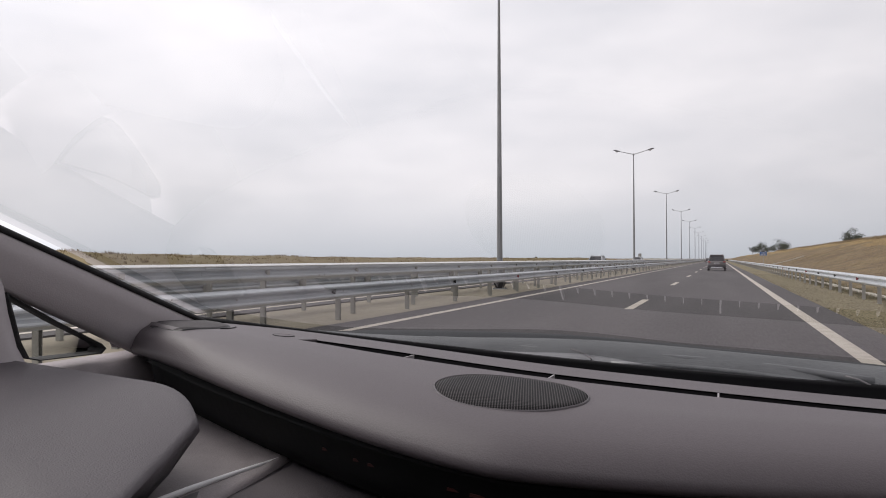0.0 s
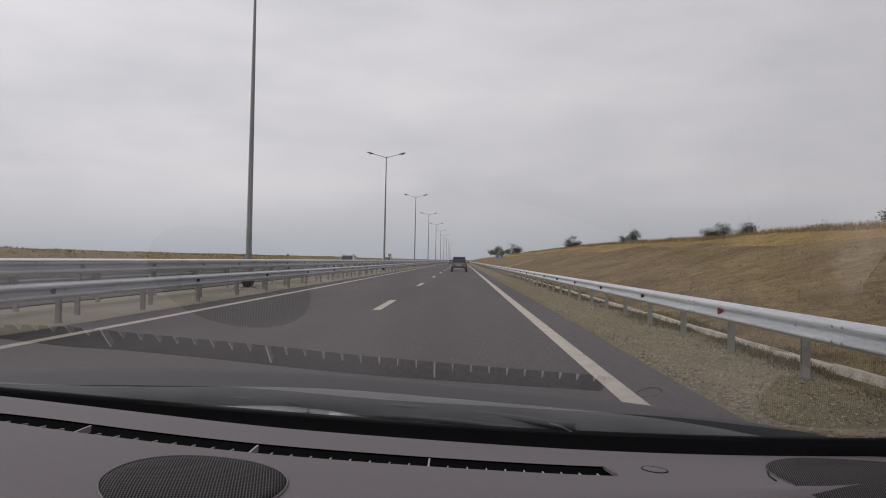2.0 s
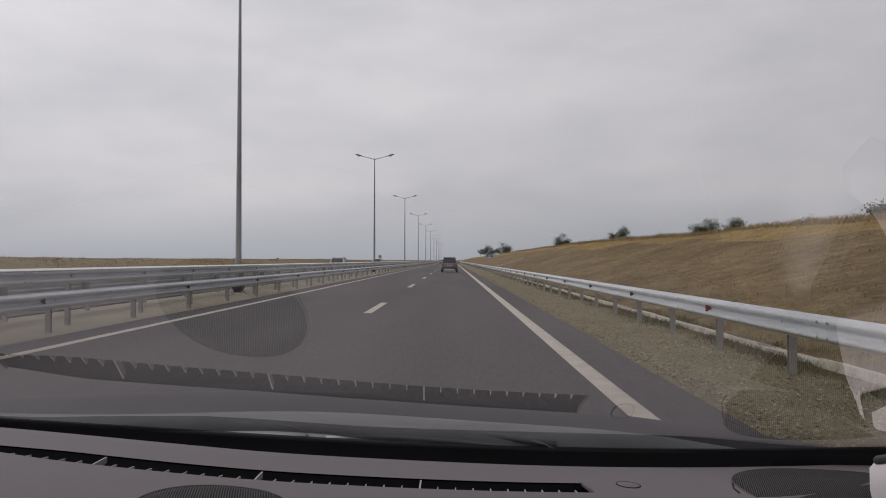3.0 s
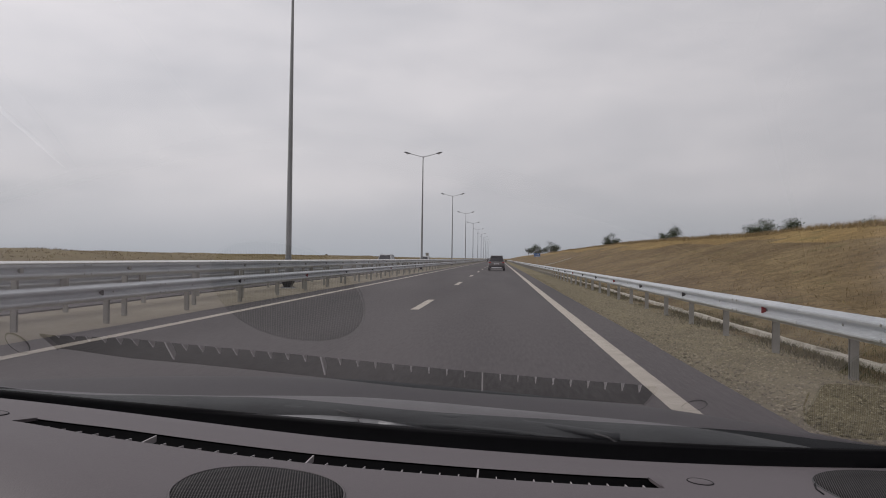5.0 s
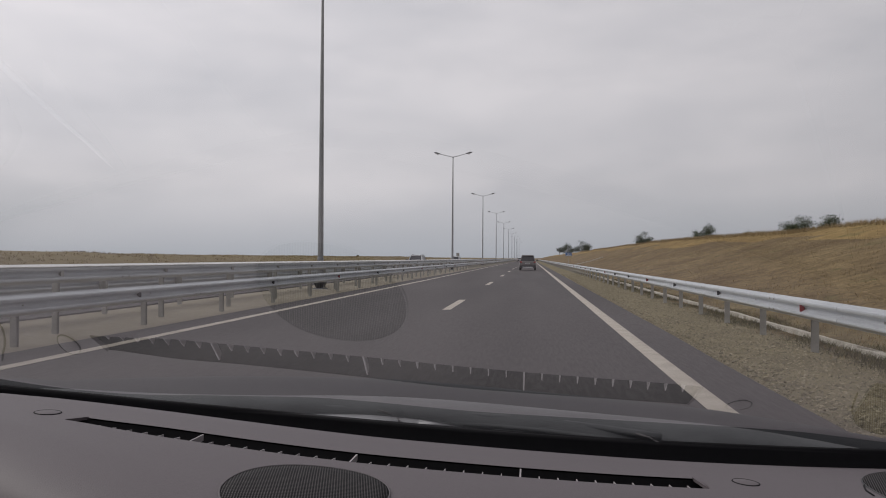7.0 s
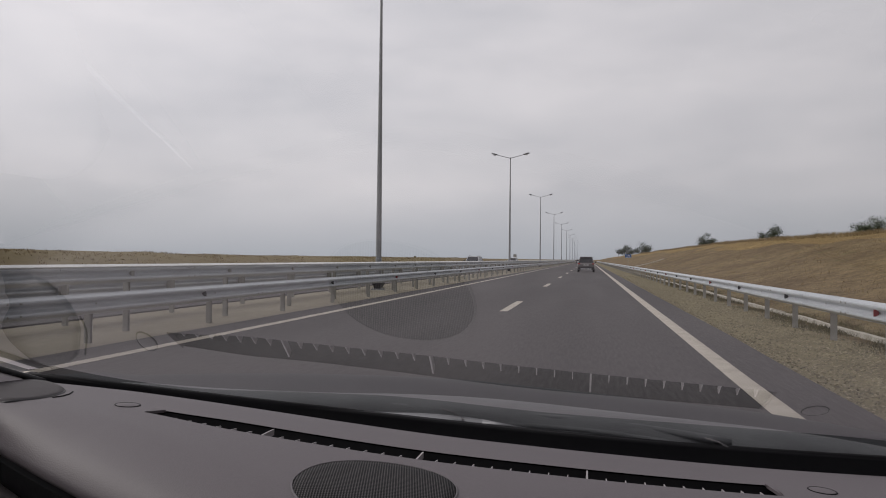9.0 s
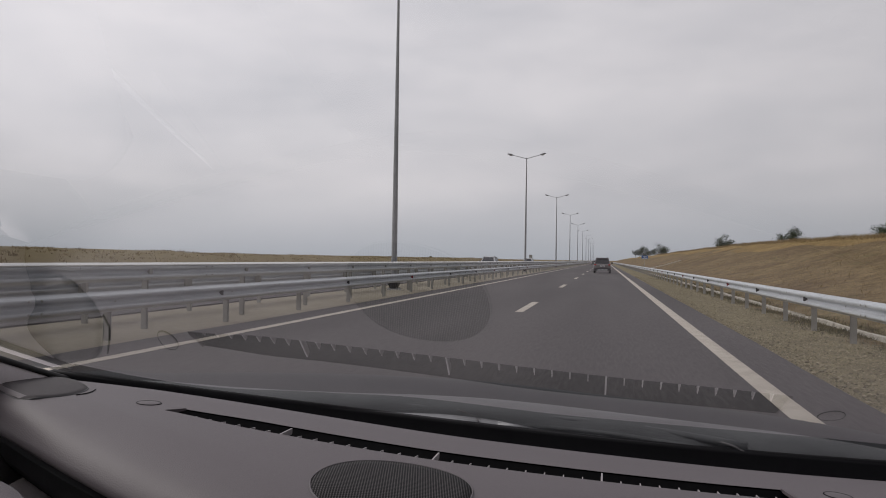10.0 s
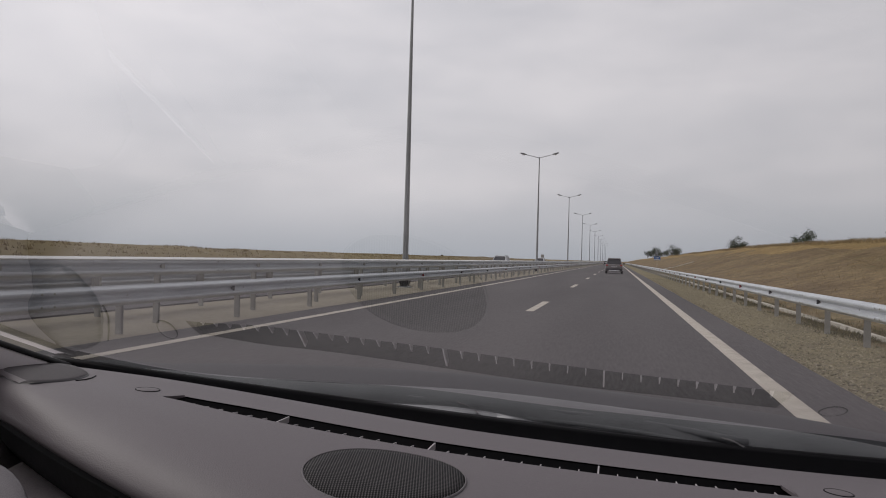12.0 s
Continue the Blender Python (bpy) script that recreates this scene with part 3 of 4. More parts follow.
# ---- cars on the road ----
def road_car(name, label, paint, at, turn, length=4.45, width=1.82, height=1.66, estate=True):
    """A car with its rear towards -y before it is turned."""
    car = thing(name, label, "car", at)
    car.rotation_euler = (0, 0, radians(turn))
    hw, L, H = width / 2, length / 2, height

    def ring(y, half, z0, z1, zb, bulge=1.0):
        # lower body section with rounded sills and shoulders
        return [(-half * 0.86, y, z0), (half * 0.86, y, z0), (half * bulge, y, z0 + 0.12), (half * bulge, y, (z0 + zb) / 2), (half * 0.97, y, zb), (half * 0.88, y, z1),
                (-half * 0.88, y, z1), (-half * 0.97, y, zb), (-half * bulge, y, (z0 + zb) / 2), (-half * bulge, y, z0 + 0.12)]

    b = bmesh.new()
    zb, belt = H * 0.52, H * 0.60
    loft(b, [ring(-L, hw * 0.80, 0.40, belt * 0.88, zb * 0.93), ring(-L + 0.03, hw * 0.89, 0.36, belt * 0.95, zb * 0.98), ring(-L + 0.14, hw * 0.96, 0.30, belt, zb), ring(-L + 0.7, hw, 0.24, belt, zb), ring(0.2, hw, 0.22, belt, zb),
             ring(L - 1.15, hw, 0.24, belt * 0.98, zb), ring(L - 0.3, hw * 0.95, 0.28, belt * 0.84, zb * 0.9), ring(L, hw * 0.78, 0.36, belt * 0.66, zb * 0.72)])
    body = part("body", b, paint, car, smooth=True)
    g = bmesh.new()
    rear = -L + (0.12 if estate else 0.7)

    def roof_ring(y, half, z):
        return [(-half, y, z - 0.06), (half, y, z - 0.06), (half * 0.98, y, z - 0.03), (half * 0.90, y, z - 0.008), (half * 0.6, y, z), (-half * 0.6, y, z), (-half * 0.90, y, z - 0.008), (-half * 0.98, y, z - 0.03)]

    loft(g, [roof_ring(rear + 0.24, hw * 0.61, H - 0.085), roof_ring(rear + 0.34, hw * 0.65, H - 0.035), roof_ring(rear + 0.7, hw * 0.69, H), roof_ring(0.0, hw * 0.70, H), roof_ring(0.3, hw * 0.68, H - 0.02), roof_ring(0.5, hw * 0.64, H - 0.075)])
    part("roof", g, paint, car, smooth=True)
    q = bmesh.new()
    glass_rows = []
    for y0, y1, wide in ((rear + 0.02, rear + 0.33, 0.84), (rear + 0.10, rear + 0.36, 0.87), (0.95, 0.42, 0.87), (1.15, 0.45, 0.82)):
        glass_rows.append([(-hw * wide, y0, belt - 0.01), (hw * wide, y0, belt - 0.01), (hw * (wide - 0.21), y1, H - 0.055), (-hw * (wide - 0.21), y1, H - 0.055)])
    loft(q, glass_rows)
    part("window_band", q, M_CARGLASS, car, "dark tinted window glass")
    for s in (-1, 1):
        for y0, y1 in ((rear + 0.0, rear + 0.32), (rear + 1.25, rear + 1.2), (1.17, 0.47)):
            p = bmesh.new()
            tube(p, [(s * hw * 0.87, y0, belt - 0.02), (s * hw * 0.66, y1, H - 0.05)], 0.045, 6)
            part("window_pillar", p, paint, car)
        rail = bmesh.new()
        tube(rail, [(s * hw * 0.60, rear + 0.5, H + 0.03), (s * hw * 0.62, -0.3, H + 0.05), (s * hw * 0.60, 0.3, H + 0.0)], 0.016, 6)
        part("roof_rail", rail, M_TRIMDARK, car)
        tl = bmesh.new()
        box(tl, *sorted((s * hw * 0.66, s * hw * 0.93)), -L - 0.030, -L + 0.16, belt * 0.85, belt * 0.96, bevel=0.02)
        part("tail_light", tl, M_TAIL, car, "red tail light")
        mirror = bmesh.new()
        box(mirror, *sorted((s * (hw + 0.01), s * (hw + 0.2))), 0.78, 0.9, belt + 0.0, belt + 0.15, bevel=0.03)
        part("wing_mirror", mirror, M_TRIMDARK, car)
        hl = bmesh.new()
        box(hl, *sorted((s * hw * 0.45, s * hw * 0.82)), L - 0.22, L + 0.0, belt * 0.62, belt * 0.78, bevel=0.03)
        part("headlight", hl, M_LAMPGLASS, car, "clear headlight")
        ex = bmesh.new()
        tube(ex, [(s * hw * 0.55, -L - 0.03, 0.33), (s * hw * 0.55, -L + 0.15, 0.33)], 0.04, 10)
        part("exhaust_tip", ex, M_CHROME, car)
        for y in (-L + 0.85, L - 0.85):
            w = bmesh.new()
            tube(w, [(s * (hw - 0.21), y, 0.34), (s * (hw - 0.20), y, 0.34), (s * (hw - 0.02), y, 0.34), (s * (hw + 0.0), y, 0.34)], [0.30, 0.34, 0.34, 0.31], 22)
            wheel = part("wheel", w, M_RUBBER, car, "black tyre")
            rim = bmesh.new()
            tube(rim, [(s * (hw - 0.05), y, 0.34), (s * (hw + 0.006), y, 0.34)], [0.21, 0.20], 16)
            part("rim", rim, M_SILVER, wheel, "silver wheel rim")
    part("bumper", one_box(-hw * 0.92, hw * 0.92, -L - 0.07, -L + 0.15, 0.33, 0.58, bevel=0.05), M_TRIMDARK, car, "black plastic bumper")
    part("bumper_insert", one_box(-hw * 0.6, hw * 0.6, -L - 0.082, -L - 0.05, 0.30, 0.39, bevel=0.01), M_SILVER, car, "silver lower bumper strip")
    part("number_plate", one_box(-0.26, 0.26, -L - 0.045, -L - 0.0, belt * 0.70, belt * 0.70 + 0.12, bevel=0.004), M_PLATE, car, "white number plate")
    part("plate_bar", one_box(-0.20, 0.20, -L - 0.049, -L - 0.046, belt * 0.70 + 0.04, belt * 0.70 + 0.08), M_TRIMDARK, car)
    part("tailgate_line", one_box(-hw * 0.7, hw * 0.7, -L - 0.012, -L + 0.03, belt * 0.62, belt * 0.635), M_TRIMDARK, car)
    part("rear_wiper", tube(bmesh.new(), [(0, rear + 0.02, belt + 0.03), (0.3, rear + 0.10, belt + 0.2)], 0.012, 6), M_RUBBER, car)
    part("spoiler", one_box(-hw * 0.61, hw * 0.61, rear + 0.16, rear + 0.42, H - 0.07, H - 0.03, bevel=0.012), paint, car)
    return car


road_car("family_car", "grey-brown estate car driving in the lane ahead", car_paint("grey_brown_paint", (0.16, 0.148, 0.145)), (-0.34, 81.0, 0.0), 0)
road_car("family_car", "dark small car far ahead in the same lane", car_paint("dark_paint", (0.03, 0.03, 0.035)), (0.1, 215.0, 0.0), 0, 4.1, 1.74, 1.5)
road_car("family_car", "white car far ahead in the overtaking lane", car_paint("white_paint", (0.6, 0.6, 0.6)), (-3.9, 265.0, 0.0), 0, 4.3, 1.78, 1.5)
road_car("family_car", "silver car coming along the opposite carriageway", car_paint("silver_paint", (0.42, 0.43, 0.44)), (-13.2, 84.0, 0.0), 180, 4.4, 1.8, 1.62)
road_car("family_car", "pale car coming far off along the opposite carriageway", car_paint("pale_paint", (0.50, 0.50, 0.50)), (-13.2, 128.0, 0.0), 180, 4.4, 1.8, 1.6)

# ---- signs, drain and chute ----
sign = thing("distance_sign", "blue distance sign with white numerals on a steel post", "road sign", (7.6, 150.0, land(7.6, 150.0) - 0.05))
part("post", tube(bmesh.new(), [(0, 0.05, -0.3), (0, 0.05, 2.35)], 0.035, 10), M_POST, sign)
plate = part("plate", one_box(-0.62, 0.62, -0.012, 0.012, 1.65, 2.35, bevel=0.004), M_SIGNBLUE, sign, "blue sign plate")
fc = bpy.data.curves.new("numerals", "FONT")
fc.body, fc.size, fc.align_x, fc.extrude = "104", 0.48, "CENTER", 0.002
tmp = new("numerals_curve", fc)
dg = bpy.context.evaluated_depsgraph_get()
num_me = bpy.data.meshes.new_from_object(tmp.evaluated_get(dg))
bpy.data.objects.remove(tmp)
num_me.materials.clear()
num_me.materials.append(M_SIGNWHITE)
num = new("numerals", num_me)
num.parent = plate
num.matrix_basis = pose(0, -0.018, 1.93, 90, 0, 0)
part("white_bar", one_box(-0.5, 0.5, -0.018, -0.013, 1.72, 1.82), M_SIGNWHITE, plate)

board = thing("small_sign", "small grey back of a sign across the median", "road sign", (-23.5, 235.0, land(-23.5, 235.0)))
part("post", tube(bmesh.new(), [(0, 0, -0.3), (0, 0, 2.6)], 0.035, 10), M_POST, board)
part("plate", one_box(-0.5, 0.5, 0.04, 0.06, 1.9, 2.9, bevel=0.004), M_POST, board)

drain = thing("drain_channel", "pale concrete drain channel below the embankment", "drain", (0, 0, 0))
slab = None
rd = random.Random(11)
for i in range(90):
    y = -6 + 2.02 * i
    m = pose(5.30 + rd.uniform(-0.03, 0.03), y, land(5.3, y) + 0.016 + rd.uniform(-0.012, 0.012), rd.uniform(-0.6, 0.6), 11 + rd.uniform(-3, 3), rd.uniform(-0.6, 0.6))
    if slab is None:
        slab = part("slab", one_box(-0.20, 0.20, 0, 1.98, -0.14, 0.05, bevel=0.012), M_CONCRETE, drain)
        slab.matrix_basis = m
    else:
        again("slab", slab.data, drain, m)

chute = thing("drain_chute", "stepped concrete drain chute up the grassy embankment", "drain chute", (0, 0, 0))
step = None
for i in range(12):
    x = 6.2 + 0.55 * i
    y = 128 + 0.10 * i
    m = pose(x, y, land(x, y) + 0.05, 0, -14, 0)
    if step is None:
        step = part("chute_piece", one_box(-0.27, 0.27, -0.32, 0.32, -0.14, 0.08, bevel=0.012), M_CONCRETE, chute)
        step.matrix_basis = m
    else:
        again("chute_piece", step.data, chute, m)

# ---- trees and scrub on the skyline ----
def tree(name, x, y, height, spread, seed, sparse=1.0, label="dark green broadleaf tree standing alone in dry grass"):
    rnd = random.Random(seed)
    z = land(x, y)
    t = thing(name, label, "tree", (x, y, z - 0.12 * height), "trees on the skyline")
    tb = bmesh.new()
    top = height * 0.55
    tube(tb, [(0, 0, -0.2), (rnd.uniform(-0.1, 0.1), 0, top * 0.5), (rnd.uniform(-0.3, 0.3), rnd.uniform(-0.2, 0.2), top)], [0.05 * height * 0.6, 0.035 * height * 0.6, 0.018 * height * 0.6], 7)
    tips = []
    for i in range(13):
        a, e = rnd.uniform(0, 6.28), rnd.uniform(0.15, 0.9)
        r = spread * rnd.uniform(0.45, 0.95)
        p0 = Vector((0, 0, top * rnd.uniform(0.45, 0.98)))
        p2 = Vector((r * math.cos(a), r * math.sin(a), height * ((0.22 if sparse >= 1 else 0.42) + 0.68 * e) * (1.12 - 0.25 * r / spread)))
        mid = (p0 + p2) / 2 + Vector((0, 0, rnd.uniform(-0.1, 0.3)))
        tube(tb, [p0, mid, p2], [0.02 * height * 0.5, 0.013 * height * 0.5, 0.005 * height * 0.5], 5)
        tips += [p2, mid + (p2 - mid) * 0.5]
    tips.append(Vector((0, 0, height * 0.92)))
    part("trunk", tb, M_BARK, t)
    cb = bmesh.new()
    count = int(2300 * sparse)
    for i in range(count):
        c = rnd.choice(tips)
        d = Vector((rnd.gauss(0, 1), rnd.gauss(0, 1), rnd.gauss(0, 0.7))) * spread * 0.20
        p = c + d
        s = rnd.uniform(0.06, 0.16) * (height / 6) ** 0.5
        u = Vector((rnd.gauss(0, 1), rnd.gauss(0, 1), rnd.gauss(0, 1))).normalized()
        v = u.orthogonal().normalized()
        cb.faces.new([cb.verts.new(p + k) for k in (u * s * 1.6, v * s, -u * s * 1.6, -v * s)])
    part("crown", cb, M_LEAF, t)
    return t


for i, (x, y, h, s, sp) in enumerate(((27, 545, 9.5, 5.0, 1.2), (36, 530, 10.5, 6.5, 1.6), (20, 520, 6, 2.6, 0.5), (45, 300, 8.0, 4.0, 1.3), (60, 262, 7.8, 3.6, 0.8), (58, 205, 3.6, 2.4, 1.0),
                                      (62, 178, 6.3, 3.9, 1.4), (70, 183, 6.8, 3.5, 0.7), (66, 135, 4.0, 3.0, 1.1), (70, 118, 5.0, 3.2, 0.9))):
    tree("tree", x, y, h, s, 20 + i, sp, "dark green broadleaf tree standing alone in dry grass" if sp >= 1 else "thin open-crowned tree on the dry grass hill")


def bush(x, y, r, seed, leaf=None):
    rnd = random.Random(seed)
    b = bmesh.new()
    z = land(x, y)
    tube(b, [(0, 0, -0.1), (0.05, 0, r * 0.8)], [0.05, 0.02], 5)
    for i in range(260):
        a, q = rnd.uniform(0, 6.28), math.sqrt(rnd.random())
        p = Vector((r * q * math.cos(a), r * q * math.sin(a), r * rnd.uniform(0.1, 1.25) * (1.15 - q * q * 0.8)))
        s = rnd.uniform(0.05, 0.13)
        u = Vector((rnd.gauss(0, 1), rnd.gauss(0, 1), rnd.gauss(0, 1))).normalized()
        v = u.orthogonal().normalized()
        b.faces.new([b.verts.new(p + k) for k in (u * s * 1.5, v * s, -u * s * 1.5, -v * s)])
    ob = part("bush", b, leaf or M_LEAF)
    ob.location = (x, y, z)
    return tagged(ob, "low scrub bush in the dry grass", "bush", "scrub bushes")


rb = random.Random(77)
for i in range(7):
    bush(rb.uniform(70, 84), rb.uniform(160, 420), rb.uniform(0.7, 1.5), 300 + i)
for i in range(3):
    bush(rb.uniform(-38, -34), rb.uniform(140, 320), rb.uniform(0.2, 0.4), 400 + i, M_SCRUB)


# ---- grass, weeds and loose stones ----
def blades(name, places, low, high, material, label, lean=0.35, width=0.035, per=5, seed=1):
    rng = np.random.default_rng(seed)
    v, f = [], []
    for x, y in places:
        z = land(x, y)
        for _ in range(per):
            a, h = rng.uniform(0, 2 * math.pi), rng.uniform(low, high)
            bx, by = x + rng.normal(0, 0.12), y + rng.normal(0, 0.12)
            w = width * rng.uniform(0.6, 1.3)
            dx, dy = math.cos(a) * w, math.sin(a) * w
            lx, ly = rng.normal(0, lean) * h, rng.normal(0, lean) * h
            n = len(v)
            v += [(bx - dx, by - dy, z - 0.05), (bx + dx, by + dy, z - 0.05), (bx + lx, by + ly, z + h)]
            f.append((n, n + 1, n + 2))
    return stuff_mesh(name, np.array(v), np.array(f), material, label, "grass")


rg = np.random.default_rng(4)
hill = [(6.4 + 16.5 * u, 8 + 95 * v * v + 25 * v) for u, v in zip(rg.random(16000), rg.random(16000))]
blades("dry_grass", hill, 0.02, 0.085, M_STRAW, "short dry yellow-brown grass covering the embankment", 0.8, 0.012, 3, 2)
crest = [(rg.uniform(20.5, 24.5), 25 + 300 * rg.random() ** 1.5) for _ in range(9000)]
blades("crest_grass", crest, 0.08, 0.45, M_STRAW, "taller dry grass stems along the hill crest", 0.45, 0.016, 5, 3)
bank = [(rg.uniform(-36, -27), 12 + 260 * rg.random() ** 1.3) for _ in range(3000)]
blades("bank_grass", bank, 0.04, 0.15, M_STRAW, "dry brown grass on the low far bank", 0.35, 0.03, 6, 5)
weeds = [(rg.choice([rg.normal(4.62, 0.16), rg.normal(5.72, 0.18), rg.normal(4.95, 0.10)]), (4 + 75 * rg.random() ** 1.6)) for _ in range(5200)]
weeds = [(x, y) for x, y in weeds if noise.noise((x * 0.9, y * 0.45, 8.8)) > -0.08]
blades("verge_weeds", weeds, 0.02, 0.10, M_WEED, "patchy green weeds round the posts of the guard rail", 0.8, 0.008, 11, 6)
verge = [(rg.normal(5.9, 0.5) if rg.random() < 0.6 else rg.normal(4.8, 0.25), 4 + 80 * rg.random() ** 1.6) for _ in range(3200)]
blades("verge_grass", verge, 0.02, 0.065, M_STRAW, "short dry grass between the rail and the drain", 0.8, 0.008, 9, 7)


def stones(count, seed):
    rng = np.random.default_rng(seed)
    base = np.array([(1, 0, 0), (-1, 0, 0), (0, 1, 0), (0, -1, 0), (0, 0, 1), (0, 0, -1)], float)
    tri = np.array([(0, 2, 4), (2, 1, 4), (1, 3, 4), (3, 0, 4), (2, 0, 5), (1, 2, 5), (3, 1, 5), (0, 3, 5)])
    v, f = [], []
    for i in range(count):
        y = 3.5 + 62 * rng.random() ** 2.0
        x = rng.uniform(2.40, 4.75)
        s = abs(rng.normal(0.0, 0.0078)) + 0.0045
        a = rng.uniform(0, 6.28)
        p = base * (s * rng.uniform(0.7, 1.5, 3)) * (1, 1, 0.6)
        p = p @ np.array([(math.cos(a), math.sin(a), 0), (-math.sin(a), math.cos(a), 0), (0, 0, 1)]) + rng.normal(0, s * 0.2, (6, 3))
        f.append(tri + 6 * i)
        v.append(p + (x, y, land(x, y) + s * 0.2))
    return stuff_mesh("loose_gravel", np.concatenate(v), np.concatenate(f), M_STONE, "loose pale gravel stones on the shoulder", "gravel")


stones(42000, 9)


# ---- the car that the camera rides in ----
EYE = Vector((0, 0, 1.30))
CAR = Matrix.Translation(EYE) @ Matrix.Rotation(radians(3.7), 4, "Y") @ Matrix.Scale(0.88, 4) @ Matrix.Translation(-EYE)
XC = -0.187                                          # middle of the car before it is set on the road
own = thing("passenger_car", "dark passenger car with a grey-brown plastic dashboard, seen from its cabin", "car", (-0.16, 0, 0))


def fit(name, bm, material, parent, label="", smooth=True):
    """A part of the car, built in the car's own measure."""
    bmesh.ops.transform(bm, matrix=Matrix.Translation((0.16, 0, 0)) @ CAR, verts=bm.verts)
    return part(name, bm, material, parent, label, smooth)


def rear_edge(x):
    u = abs(x - XC)
    return min(front_edge(x) - 0.10, 0.545 + 0.49 * u ** 1.38 + 0.11 * (max(0.0, u - (0.71 if x < XC else 0.98)) / 0.10) ** 2)


def roll_width(x):
    """How wide the rounded rear lip is; it tightens at the driver's end."""
    return 1.0 - 0.55 * smooth01((-0.58 - x) / 0.15)


def front_edge(x):
    """Where the dashboard's top ends, in front."""
    return 0.997 + 0.15 * max(0.0, x + 0.25) ** 1.7


def foot_edge(x):
    """Where the windscreen's foot stands."""
    return 1.09 - (0.13 if x < XC else -0.03) * (x - XC) ** 2


def pad_z(y, x):
    u = abs(x - XC) / (0.85 if x < XC else 1.8)
    lift = 0.013 * (max(0.0, x - 0.10) / 0.6) ** 2           # the dashboard rises towards its far end
    lift += 0.013 * smooth01((-0.15 - x) / 0.66)
    return 1.044 + lift - 0.012 * smooth01((y - 0.75) / 0.3) - 0.012 * u ** 3


SLOT_X0, SLOT_X1 = -0.586, 0.228


def slot_edges(x):
    """The rear and front lips of the defroster slot, which bends with the windscreen."""
    mid = 0.854 + (0.15 if x < -0.25 else 0.245) * (x + 0.25) ** 2
    half = 0.0245 - 0.011 * smooth01((-0.44 - x) / 0.14)
    return mid - half, mid + half



def build_pad():
    xs = [XC + (0.80 if i < 0 else 0.95) * (i / 44) for i in range(-44, 45)]
    xs = sorted([x for x in xs if min(abs(x - SLOT_X0), abs(x - SLOT_X1)) > 0.011] + [SLOT_X0, SLOT_X1])

    def section(x):
        r, f = rear_edge(x), front_edge(x)
        k_ = roll_width(x)
        roll = [(r + 0.065, 0.990), (r + 0.02, 0.991), (r + 0.005, 0.994), (r, 1.001), (r + 0.004 * k_, 1.009), (r + 0.015 * k_, 1.021), (r + 0.036 * k_, 1.0315), (r + 0.072 * k_, 1.0385)]
        mixed = smooth01((abs(x - XC) - 0.50) / 0.12)
        s0, s1 = slot_edges(x)
        start = min(r + 0.11, s0 - 0.02)
        near = [start + (s0 - 0.012 - start) * k / 4 for k in range(5)] + [s0, s1, s1 + 0.012, (s1 + f) / 2 + 0.01, f - 0.012, f]
        even = [r + 0.082 * k_ + (f - r - 0.082 * k_) * k / 10 for k in range(11)]
        ys = [f if k == 10 else near[k] * (1 - mixed) + even[k] * mixed for k in range(11)]
        lift = pad_z(r + 0.09 * k_, x) - 1.0425
        out = [(x, y, z + lift) for y, z in roll]
        for y in ys:
            out.append((x, y, pad_z(y, x) - (0.003 if y == f else 0)))
        out.append((x, f + 0.004, 0.985))
        return out

    bm = bmesh.new()
    rows = [[bm.verts.new(p) for p in section(x)] for x in xs]
    n_roll = 8
    i0 = n_roll + 5
    for a in range(len(xs) - 1):
        for b in range(len(rows[0]) - 1):
            if b == i0 and SLOT_X0 - 1e-6 <= xs[a] and xs[a + 1] <= SLOT_X1 + 1e-6:
                continue
            bm.faces.new((rows[a][b], rows[a + 1][b], rows[a + 1][b + 1], rows[a][b + 1]))
    return bm


dash = fit("dashboard", build_pad(), M_DASH, own, "grey-brown soft plastic dashboard top")

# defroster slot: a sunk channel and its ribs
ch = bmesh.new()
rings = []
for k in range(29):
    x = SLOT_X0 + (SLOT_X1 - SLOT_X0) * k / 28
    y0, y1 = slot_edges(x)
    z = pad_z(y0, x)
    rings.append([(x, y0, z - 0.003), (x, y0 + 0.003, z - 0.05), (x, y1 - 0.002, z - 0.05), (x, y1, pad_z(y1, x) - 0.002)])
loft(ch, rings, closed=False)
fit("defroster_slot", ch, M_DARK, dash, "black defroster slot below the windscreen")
for s, x in ((1, SLOT_X0), (-1, SLOT_X1)):
    w = bmesh.new()
    y0, y1 = slot_edges(x)
    z = pad_z(y1, x) + 0.0008
    cut = 0.016 if s > 0 else 0.010
    vs = [w.verts.new(p) for p in ((x - s * 0.002, y1 + 0.001, z), (x + s * cut, y1 + 0.001, z), (x - s * 0.002, y0 + 0.004, z))]
    ws = [w.verts.new(v.co - Vector((0, 0, 0.004))) for v in vs]
    w.faces.new(vs)
    w.faces.new(ws[::-1])
    for i in range(3):
        w.faces.new((vs[i], vs[(i + 1) % 3], ws[(i + 1) % 3], ws[i]))
    fit("slot_corner", w, M_DASH, dash, smooth=False)
n_fin = 36
